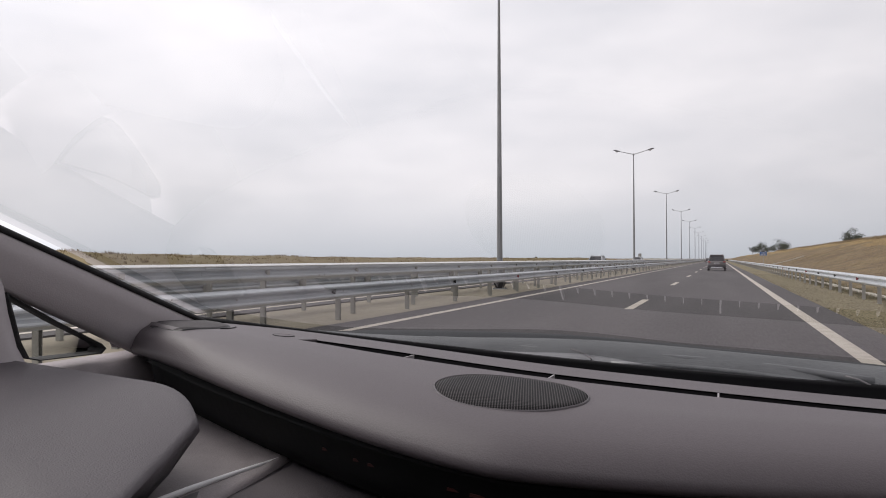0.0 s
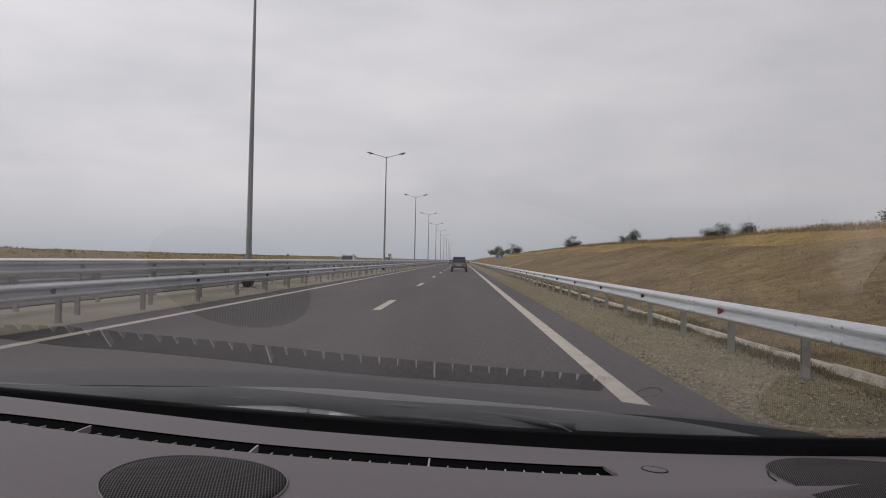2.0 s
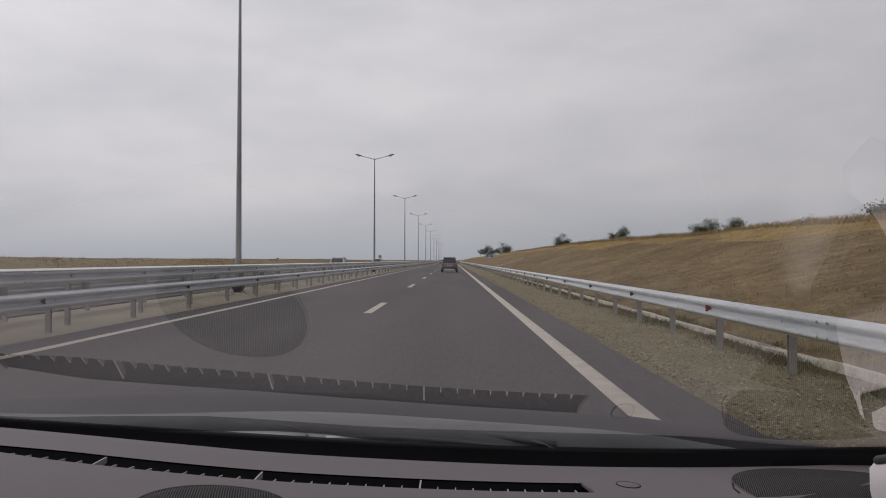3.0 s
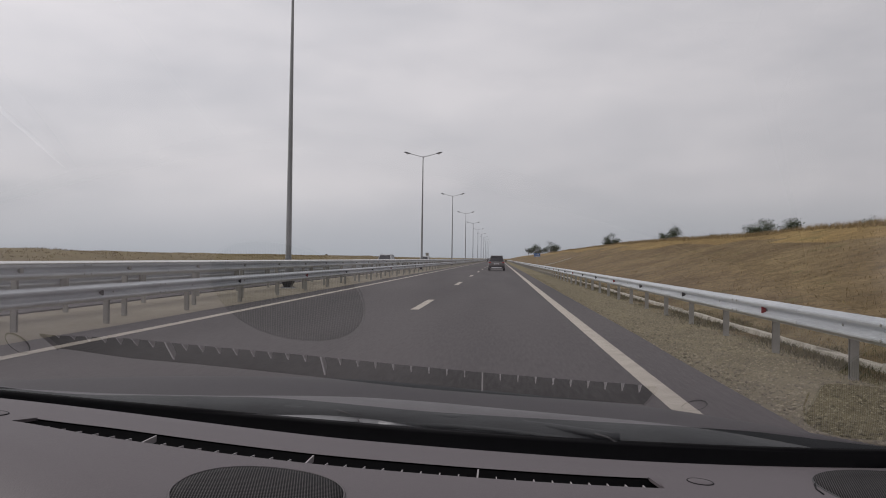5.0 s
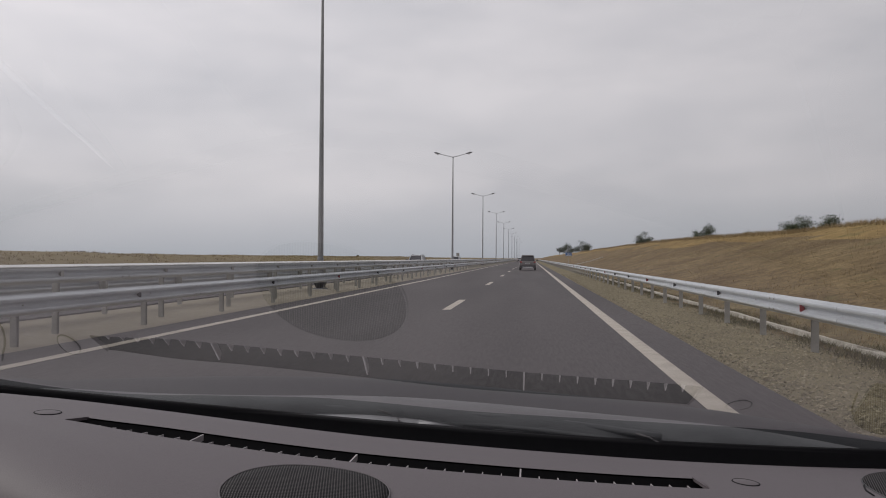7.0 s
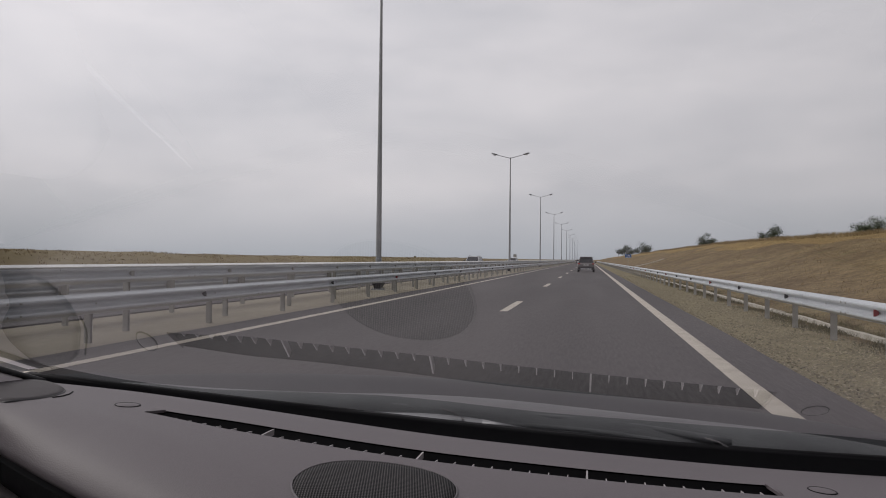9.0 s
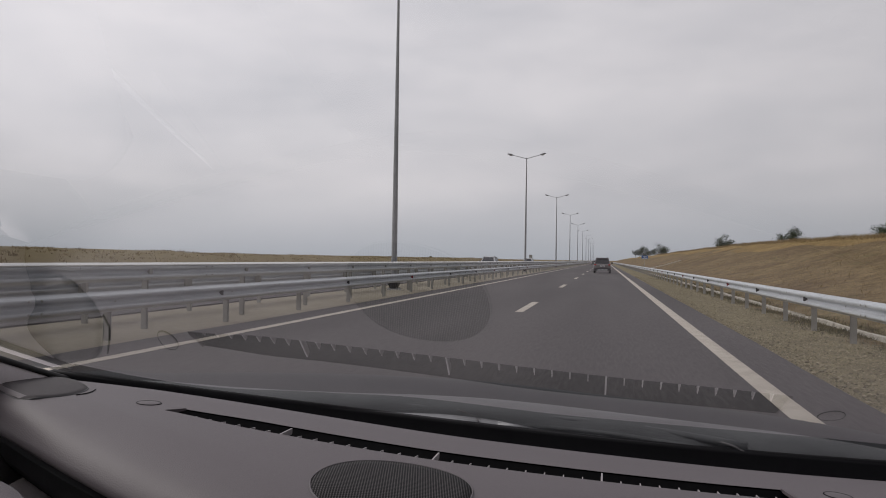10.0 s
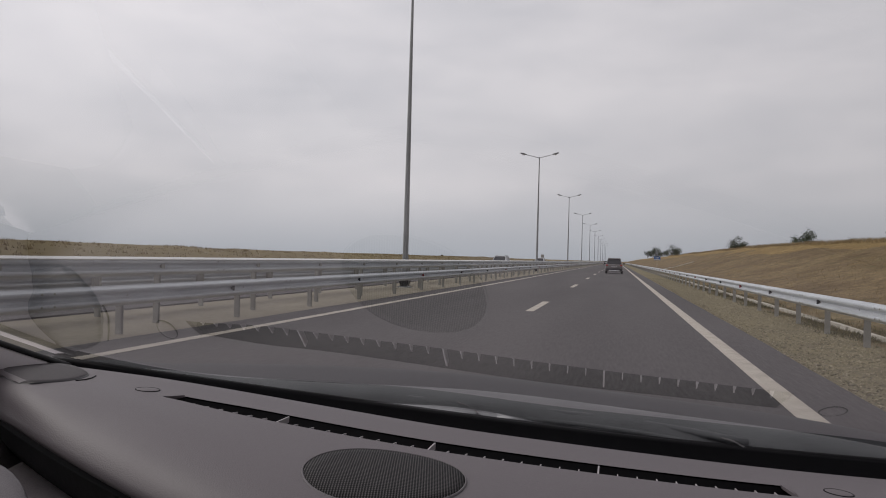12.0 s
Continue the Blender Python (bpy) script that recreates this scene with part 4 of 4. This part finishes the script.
for k in range(1, n_fin):
    x = SLOT_X0 + (SLOT_X1 - SLOT_X0) * k / n_fin
    big = k in (8, 17, 26)
    y0, y1 = slot_edges(x)
    z = pad_z(y0, x)
    reach = y1 - 0.008 if big else y0 + 0.45 * (y1 - y0)
    w = 0.0010 if big else 0.0006
    drop = 0.002 if big else 0.004
    r = bmesh.new()
    loft(r, [[(x - w, y0, z - 0.010), (x + w, y0, z - 0.010), (x + w, y0, z - 0.0012), (x - w, y0, z - 0.0012)],
             [(x - w, reach, z - 0.010), (x + w, reach, z - 0.010), (x + w, reach, z - drop), (x - w, reach, z - drop)]])
    fit("vent_rib", r, M_FIN, dash, smooth=False)


def dash_z(x, y):
    """Height of the dashboard's top at a place of its plan."""
    r = rear_edge(x)
    base = pad_z(y, x)
    k_ = roll_width(x)
    if y < r + 0.115 * k_:
        base -= 0.0055 * max(0.0, (r + 0.115 * k_ - y) / (0.043 * k_)) ** 1.5
    return base


def domed_disc(outline, z, rise, inner=0.0, rings=7):
    """A shallow dome within an outline of (x, y), with a turned-down rim."""
    cx = sum(p[0] for p in outline) / len(outline)
    cy = sum(p[1] for p in outline) / len(outline)
    bm = bmesh.new()
    rows = [[(x, y, dash_z(x, y) + z - 0.006) for x, y in outline]]
    for k in range(rings):
        s = 1 - 0.985 * k / (rings - 1)
        rows.append([(cx + (x - cx) * s, cy + (y - cy) * s, dash_z(cx + (x - cx) * s, cy + (y - cy) * s) + z + rise * (1 - s * s)) for x, y in outline])
    loft(bm, rows)
    return bm


def rim(outline, z, wide, high):
    cx = sum(p[0] for p in outline) / len(outline)
    cy = sum(p[1] for p in outline) / len(outline)
    bm = bmesh.new()

    def at(d, h):
        out = []
        for x, y in outline:
            v = Vector((x - cx, y - cy))
            v = v * ((v.length + d) / v.length)
            out.append((cx + v.x, cy + v.y, dash_z(cx + v.x, cy + v.y) + z + h))
        return out

    rows = [at(0, -0.006), at(0, high), at(wide * 0.5, high * 1.2), at(wide, 0.0), at(wide, -0.006)]
    loft(bm, rows, cap=False)
    return bm


spk = superellipse(-0.2155, 0.708, 0.0845, 0.083, 2.15, 48)
grille = fit("speaker_grille", domed_disc(spk, 0.0012, 0.0025), M_MESH, dash, "oval perforated dark speaker grille")
fit("grille_rim", rim(spk, 0.0004, 0.0020, 0.0014), M_HOODPLASTIC, grille, "thin dark rim")


def corner_outline(s):
    """The corner speaker's outline; s is -1 at the driver's side, 1 at the other."""
    pts = [(-0.870, 0.862), (-0.893, 0.915), (-0.897, 0.957), (-0.880, 0.982), (-0.852, 0.986), (-0.812, 0.968), (-0.765, 0.930), (-0.746, 0.890), (-0.743, 0.850), (-0.756, 0.822), (-0.785, 0.818), (-0.832, 0.845)]
    fine = []
    for i in range(len(pts)):
        p, q, a, b = pts[i - 1], pts[i], pts[(i + 1) % len(pts)], pts[(i + 2) % len(pts)]
        for t in (0, 0.33, 0.66):
            fine.append(tuple(0.5 * (2 * q[j] + (a[j] - p[j]) * t + (2 * p[j] - 5 * q[j] + 4 * a[j] - b[j]) * t * t + (3 * q[j] - p[j] - 3 * a[j] + b[j]) * t ** 3) for j in (0, 1)))
    if s > 0:
        return superellipse(0.602, 0.948, 0.160, 0.128, 2.5, 44)
    return fine


for s in (-1, 1):
    o = corner_outline(s)
    g = fit("corner_grille", domed_disc(o, 0.0012, 0.003), M_MESH_SIDE if s > 0 else M_COVER, dash, "perforated corner speaker grille" if s > 0 else "dark corner speaker cover")
    fit("grille_rim", rim(o, 0.0004, 0.0016, 0.0010), M_TRIMDARK, g)
    tick = bmesh.new()
    bow = ((-0.748, 0.925), (-0.738, 0.905), (-0.733, 0.885), (-0.735, 0.868)) if s < 0 else ((0.455, 1.000), (0.440, 0.975), (0.432, 0.950), (0.430, 0.925))
    tube(tick, [(a, y, dash_z(a, y) + 0.0004) for a, y in bow], 0.0012, 6)
    fit("seam_mark", tick, M_DARK, dash)
    cp = superellipse(*((-0.629, 0.885) if s < 0 else (0.284, 0.938)), 0.0155, 0.0165, 2, 24)
    c = fit("sensor_cap", domed_disc(cp, 0.0006, 0.0012), M_DASH, dash, "small round cap flush in the dashboard")
    fit("cap_gap", rim(cp, 0.0004, 0.0013, 0.0005), M_FRIT, c)

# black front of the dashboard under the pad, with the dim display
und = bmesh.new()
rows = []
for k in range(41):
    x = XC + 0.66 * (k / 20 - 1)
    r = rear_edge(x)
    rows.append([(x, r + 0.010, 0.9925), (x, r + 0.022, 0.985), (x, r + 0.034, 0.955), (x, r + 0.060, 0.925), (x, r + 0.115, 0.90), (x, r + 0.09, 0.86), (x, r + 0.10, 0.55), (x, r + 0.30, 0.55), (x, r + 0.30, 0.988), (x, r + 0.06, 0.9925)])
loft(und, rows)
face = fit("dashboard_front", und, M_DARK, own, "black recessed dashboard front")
lower = bmesh.new()
rows = []
for k in range(25):
    x = -0.80 + 0.305 * k / 24
    r = rear_edge(x)
    rows.append([(x, r + 0.08, 0.930), (x, r + 0.02, 0.921), (x, r - 0.15, 0.909), (x, r - 0.30, 0.890), (x, r - 0.31, 0.84), (x, r + 0.10, 0.84)])
loft(lower, rows)
fit("dashboard_shelf", lower, M_LEATHER, own, "grained plastic shelf between dashboard and dials")
strip = bmesh.new()
path = [(-0.493, 0.730, 0.926), (-0.502, 0.709, 0.923), (-0.511, 0.690, 0.921), (-0.527, 0.640, 0.918), (-0.541, 0.575, 0.916), (-0.550, 0.510, 0.914), (-0.558, 0.420, 0.911)]
rows = [[(x - 0.0042, y, z + 0.002), (x, y, z + 0.004), (x + 0.0042, y, z + 0.002), (x, y, z - 0.006)] for x, y, z in path]
loft(strip, rows)
fit("trim_strip", strip, M_SILVER, own, "satin silver trim strip")
panel = bmesh.new()
rows = []
for x, y, z in path:
    rows.append([(x + 0.008, y, z - 0.002), (x + 0.20, y - 0.03, z - 0.008), (x + 0.20, y - 0.03, z - 0.04), (x + 0.008, y, z - 0.04)])
loft(panel, rows)
fit("console_panel", panel, M_HOODPLASTIC, own, "smooth grey console panel")
for x0, w in ((-0.409, 0.010), (-0.361, 0.016), (-0.340, 0.020), (-0.240, 0.018), (-0.215, 0.016)):
    d = bmesh.new()
    r = rear_edge(x0) + 0.029
    box(d, x0, x0 + w, r - 0.002, r + 0.002, 0.966, 0.969)
    fit("display_mark", d, M_DIGIT, face, "dim red display mark", smooth=False)

# hood over the dials
hood = bmesh.new()
rows = []
for k in range(33):
    u = k / 32                                      # along the car's width, from the door to the middle
    end = max(0.0, (u - 0.72) / 0.28)
    over = []
    for d in (0.0, 0.010, 0.03, 0.06, 0.10, 0.14, 0.19, 0.25, 0.33):
        edge = -0.520 + 0.42 * min(d, 0.2)
        x = -1.02 + (edge + 1.02) * u
        z = 1.014 - 0.022 * (d / 0.3) ** 2 - 0.017 * end ** 2.2 - 0.008 * end * min(1, d / 0.1) - (0.010 if d == 0 else 0)
        over.append((x, 0.640 - 0.078 * end ** 2 - d, z))
    x, y, z = over[-1]
    low = [(x, y + 0.004, z - 0.03), (over[4][0] - 0.03 * end, over[4][1], over[4][2] - 0.05), (over[0][0] - 0.03 * end, over[0][1] - 0.01, over[0][2] - 0.05)]
    rows.append(over + low)
loft(hood, rows)
fit("instrument_hood", hood, M_HOODPLASTIC, own, "smooth grey hood over the dials")
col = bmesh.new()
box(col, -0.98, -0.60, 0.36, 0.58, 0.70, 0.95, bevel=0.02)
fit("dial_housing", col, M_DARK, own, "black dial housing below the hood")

# windscreen, its black edge and the pillars
SLOPE, GLASS_C = 0.2669, 1.2842


def pillar_line(y):
    """Height of the pillars' upper edge."""
    return (1.3292 - math.sin(radians(19.27)) * y) / math.cos(radians(19.27))


def glass_z(x, y):
    """Height of the windscreen, which bends to the sides and is a little twisted."""
    u = x - XC
    z = (GLASS_C + 0.0103 * u + 0.0332 * u * u - math.sin(SLOPE) * y - 0.0091 * (y - 0.7) ** 2) / math.cos(SLOPE)
    if u > 0.45:
        u = 0.45 + 0.15 * math.tanh((u - 0.45) / 0.15)
    elif u < -0.28:
        u = -0.28 + 0.15 * math.tanh((u + 0.28) / 0.15)
    v = max(-0.30, y - 0.4)
    bend = 0.0236 - 0.0182 * u - 0.0425 * v + 0.0744 * u * u + 0.0029 * u * v - 0.0552 * v * v
    bend += 0.0234 * u ** 3 - 0.1141 * u * u * v + 0.1672 * u * v * v + 0.1259 * v ** 3
    return z + bend * (1 - smooth01((v - 0.10) / 0.60) * smooth01((u + 0.10) / 0.25))


gb = bmesh.new()
ys = [1.10, 1.04, 0.98, 0.92] + [0.86 - 0.04 * k for k in range(22)] + [-0.04, -0.10, -0.16]
rows = []
for y in ys:
    half = 0.70 if y < 0.74 else 0.70 + 0.75 * (y - 0.74)
    rows.append([gb.verts.new((XC + half * k / 32, min(y, foot_edge(XC + half * k / 32)), glass_z(XC + half * k / 32, min(y, foot_edge(XC + half * k / 32))))) for k in range(-32, 33)])
for a in range(len(ys) - 1):
    for b in range(64):
        if rows[a][b].co.y - rows[a + 1][b].co.y > 0.001:
            gb.faces.new((rows[a][b], rows[a + 1][b], rows[a + 1][b + 1], rows[a][b + 1]))
screen = fit("windscreen", gb, M_GLASS, own, "raked windscreen glass mirroring the dashboard")
screen.data.flip_normals()                           # the pane faces the cabin
screen.visible_shadow = False
fr = bmesh.new()
rows = []
for k in range(-30, 31):
    x = XC + (0.73 if k < 0 else 0.93) * k / 30
    y0, y1 = front_edge(x) + 0.003, foot_edge(x)
    z0 = pad_z(front_edge(x), x)
    top = 1.0285 + 0.038 * (x + 0.33) ** 2                # the black print at the glass's foot
    rows.append([(x, y0, z0 - 0.012), (x, y0, z0 - 0.060), (x, y1, z0 - 0.060), (x, y1, top - 0.004), (x, y1 + 0.002, top), (x, y1 + 0.016, top), (x, y1 + 0.016, z0 - 0.075), (x, y0 - 0.01, z0 - 0.075), (x, y0 - 0.01, z0 - 0.012)])
loft(fr, rows)
fit("glass_edge_band", fr, M_FRIT, screen, "black sunk band along the foot of the windscreen")

for s in (-1, 1):
    # the pillar runs up beside the glass; in section: glass side, cabin side, window side
    p = bmesh.new()
    rows = []
    for y, drop in ((1.06, 0.11), (0.96, 0.105), (0.86, 0.095), (0.76, 0.086), (0.6, 0.074), (0.4, 0.072), (0.2, 0.07), (0.0, 0.09), (-0.22, 0.08)):
        z, h = (glass_z(XC - 0.70, y) - 0.015, 0.700) if s < 0 else (pillar_line(y) - 0.010, 0.700 + 0.68 * max(0.0, y - 0.77))
        sec = [(h + 0.025, z + 0.012), (h + 0.0, z + 0.004), (h - 0.008, z - 0.006), (h - 0.006, z - 0.03), (h + 0.000, z - drop * 0.6), (h + 0.006, z - drop * 0.9), (h + 0.016, z - drop), (h + 0.028, z - drop * 0.95), (h + 0.032, z - 0.02)]
        rows.append([(XC + s * a, y, b) for a, b in sec])
    loft(p, rows)
    pil = fit("pillar", p, M_PILLAR, own, "grey cloth-covered windscreen pillar")
    e = bmesh.new()
    tube(e, [(XC + s * (0.695 if s < 0 else 0.695 + 0.68 * max(0.0, y - 0.77)), y, glass_z(XC - 0.695, y) - 0.012 if s < 0 else pillar_line(y) - 0.008) for y in (1.06, 0.95, 0.75, 0.5, 0.25, 0.0, -0.16)], 0.005, 6)
    fit("pillar_seal", e, M_RUBBER, pil, "black rubber seal along the glass")
    # small quarter window with its frame
    X = XC + s * 0.722
    tri = [(0.626, 1.102), (0.706, 1.058), (0.785, 1.019), (0.794, 1.011), (0.786, 1.004), (0.680, 1.007), (0.662, 1.012), (0.648, 1.036), (0.634, 1.078)]
    cy, cz = 0.70, 1.035
    w = bmesh.new()
    rows = []
    for d, grow in ((-0.014, 1.0), (-0.014, 1.05), (0.014, 1.05), (0.014, 1.0)):
        rows.append([(X + s * d, cy + (y - cy) * grow, cz + (z - cz) * grow) for y, z in tri])
    rows.append(rows[0])
    loft(w, rows, cap=False)
    fit("quarter_window_frame", w, M_RUBBER, own, "black rubber frame of the quarter window", smooth=False)
    w = bmesh.new()
    w.faces.new([w.verts.new((X, y, z)) for y, z in tri])
    qg = fit("quarter_window", w, M_SIDEGLASS, own, "small triangular quarter window", smooth=False)
    qg.visible_shadow = False
    # door top, sill panel and window post
    d = bmesh.new()
    rows = []
    for y in (0.98, 0.9, 0.75, 0.6, 0.4, 0.0, -0.6, -1.3):
        rows.append([(XC + s * 0.715, y, 0.60), (XC + s * 0.690, y, 0.92), (XC + s * 0.695, y, 0.965), (XC + s * 0.71, y, 0.986), (XC + s * 0.76, y, 0.990), (XC + s * 0.80, y, 0.97), (XC + s * 0.82, y, 0.60)])
    loft(d, rows)
    fit("door_panel", d, M_LEATHER, own, "grained grey door top")
    q = bmesh.new()
    rows = []
    for y, z in ((0.615, 1.125), (0.626, 1.078), (0.642, 1.030), (0.662, 0.998), (0.668, 0.975)):
        rows.append([(X - s * 0.022, y - 0.075, z), (X - s * 0.030, y - 0.03, z), (X - s * 0.016, y - 0.002, z), (X + s * 0.03, y - 0.002, z), (X + s * 0.03, y - 0.075, z)])
    loft(q, rows)
    fit("window_post", q, M_PILLAR, own, "grey post behind the quarter window")
    sg = bmesh.new()
    back = -0.10 if s < 0 else 0.34
    pane = [(0.54, 0.985), (0.53, 1.12)] + ([(0.0, 1.32), (back, 1.35)] if s < 0 else [(back, 1.19)]) + [(back, 0.985)]
    sg.faces.new([sg.verts.new((X + s * 0.02, y, z)) for y, z in pane])
    sw = fit("side_window", sg, M_SIDEGLASS, own, smooth=False)
    sw.visible_shadow = False
    # added, unseen: walls off the windows so less side light reaches the dashboard
    cw = bmesh.new()
    box(cw, *sorted((X + s * 0.005, X + s * 0.045)), -2.2, back, 0.98, 1.42 if s < 0 else 1.25)
    fit("side_light_block", cw, M_CABIN, own, "unseen grey wall added to block side light", smooth=False)

# roof and floor close the cabin; the added rear wall shuts out light from behind
rf = bmesh.new()
rows = []
for y, z in ((-0.15, 1.385), (-0.22, 1.440), (-0.5, 1.52), (-1.1, 1.56), (-1.8, 1.52), (-2.2, 1.40)):
    rows.append([(XC + a * 0.76, y, z - 0.06 * abs(a) ** 3) for a in (-1, -0.7, -0.35, 0, 0.35, 0.7, 1)] + [(XC + a * 0.80, y, z + 0.035 - 0.06 * abs(a) ** 3) for a in (1, 0.7, 0.35, 0, -0.35, -0.7, -1)])
loft(rf, rows)
fit("roof", rf, M_CABIN, own, "pale grey headliner and roof")
bk = bmesh.new()
box(bk, XC - 0.80, XC + 0.80, -2.25, -2.15, 0.30, 1.42, bevel=0.03)
fit("rear_light_block", bk, M_CABIN, own, smooth=False)
fl = bmesh.new()
box(fl, XC - 0.82, XC + 0.82, -2.25, 1.0, 0.12, 0.2)
fit("cabin_floor", fl, M_RUBBER, own, smooth=False)
for s in (-1, 1):
    sd = bmesh.new()
    box(sd, *sorted((XC + s * 0.86, XC + s * 0.94)), -2.3, 1.9, 0.14, 0.84, bevel=0.03)
    fit("body_side", sd, M_BONNET, own, "dark painted body side")

# bonnet, scuttle and wipers beyond the glass
bn = bmesh.new()
rows = []
for y, zc, h in ((1.23, 0.985, 0.95), (1.232, 1.000, 0.95), (1.245, 1.012, 0.955), (1.28, 1.021, 0.96), (1.33, 1.028, 0.965), (1.40, 1.0315, 0.97), (1.46, 1.029, 0.97), (1.60, 1.008, 0.97), (1.95, 0.92, 0.95), (2.2, 0.80, 0.88), (2.32, 0.64, 0.82), (2.34, 0.35, 0.82)):
    top = []
    for k in range(-18, 19):
        u = k / 18
        x = XC + (h + (0.16 if u > 0 else 0.0)) * u
        side = max(0.0, abs(x - 0.05) - 0.25) / 0.55
        top.append((x, y - 0.06 * u * u * (1 if y < 1.5 else 0.6), zc - 0.036 * min(side, 1.6) ** 1.5))
    rows.append(top + [(XC + h + 0.16, y, min(zc, 0.9) - 0.16), (XC - h, y, min(zc, 0.9) - 0.16)])
loft(bn, rows)
fit("bonnet", bn, M_BONNET, own, "dark glossy bonnet edge beyond the windscreen")
sc = bmesh.new()
rows = []
for k in range(-20, 21):
    x = XC + (0.72 if k < 0 else 0.93) * k / 20
    f = foot_edge(x) - 0.012
    low = 0.012 * smooth01((abs(x - 0.08) - 0.12) / 0.5) + 0.016 * max(0.0, (abs(x - XC) - 0.48) / 0.3) ** 2 + 0.007 * smooth01((-0.15 - x) / 0.3) + 0.014 * smooth01((-0.30 - x) / 0.4)
    wave = 0.0025 * math.sin(x * 23) + 0.002 * math.sin(x * 51 + 1)
    rows.append([(x, f + 0.02, 0.95), (x, f + 0.02, 0.998), (x, f + 0.035, 1.026 - low), (x, f + 0.050, 1.046 - low + wave), (x, f + 0.075, 1.0565 - low + wave), (x, f + 0.095, 1.058 - low),
                 (x, f + 0.120, 1.046 - low), (x, f + 0.130, 1.02 - low), (x, f + 0.15, 0.99), (x, f + 0.15, 0.90), (x, f + 0.02, 0.90)])
loft(sc, rows)
fit("scuttle", sc, M_SCUTTLE, own, "black plastic scuttle panel below the wipers")
for x0, x1, yb in ((-0.66, -0.187, 1.130), (-0.16, 0.212, 1.130)):
    ar = bmesh.new()
    pts = []
    for k in range(13):
        u = k / 12
        x = x0 + (x1 - x0) * u
        y = yb - 0.04 * (abs(x - XC) / 0.8) ** 2 + 0.012 * math.sin(u * 3.1)
        pts.append((x, y, 1.0415 - 0.022 * smooth01((-0.04 - x) / 0.5) - 0.010 * smooth01((-0.35 - x) / 0.3) + 0.004 * math.sin(u * 3.1)))
    tube(ar, pts, [0.0035 + 0.003 * (k / 12) for k in range(13)], 8)
    wp = fit("wiper", ar, M_WIPER, own, "black wiper resting at the foot of the windscreen")
    bl = bmesh.new()
    tube(bl, [(x, y - 0.018, z - 0.012) for x, y, z in pts], 0.005, 6)
    fit("wiper_blade", bl, M_WIPER, wp)
    hose = bmesh.new()
    xe, ye, ze = pts[-1]
    tube(hose, [(xe - 0.040, ye - 0.016, ze + 0.006), (xe - 0.022, ye - 0.018, ze + 0.003), (xe - 0.006, ye - 0.020, ze - 0.004), (xe + 0.002, ye - 0.020, ze - 0.014)], 0.0014, 6)
    fit("washer_hose", hose, M_FIN, wp, "thin washer hose")
    pv = bmesh.new()
    tube(pv, [(xe, ye, ze - 0.045), (xe, ye, ze - 0.006), (xe, ye, ze - 0.002)], [0.011, 0.010, 0.005], 12)
    fit("wiper_pivot", pv, M_WIPER, wp)

# wheels stand on the road
for sx in (-1, 1):
    for y in (1.45, -1.25):
        w = bmesh.new()
        cx = -0.165 + sx * 0.74
        tube(w, [(cx - 0.10, y, 0.31), (cx - 0.085, y, 0.31), (cx + 0.085, y, 0.31), (cx + 0.10, y, 0.31)], [0.28, 0.31, 0.31, 0.28], 24)
        bmesh.ops.translate(w, vec=(0.16, 0, 0), verts=w.verts)
        wh = part("wheel", w, M_RUBBER, own, "black tyre")
        r = bmesh.new()
        tube(r, [(cx + sx * 0.06, y, 0.31), (cx + sx * 0.105, y, 0.31)], [0.2, 0.19], 18)
        bmesh.ops.translate(r, vec=(0.16, 0, 0), verts=r.verts)
        part("rim", r, M_SILVER, wh, "silver wheel rim")
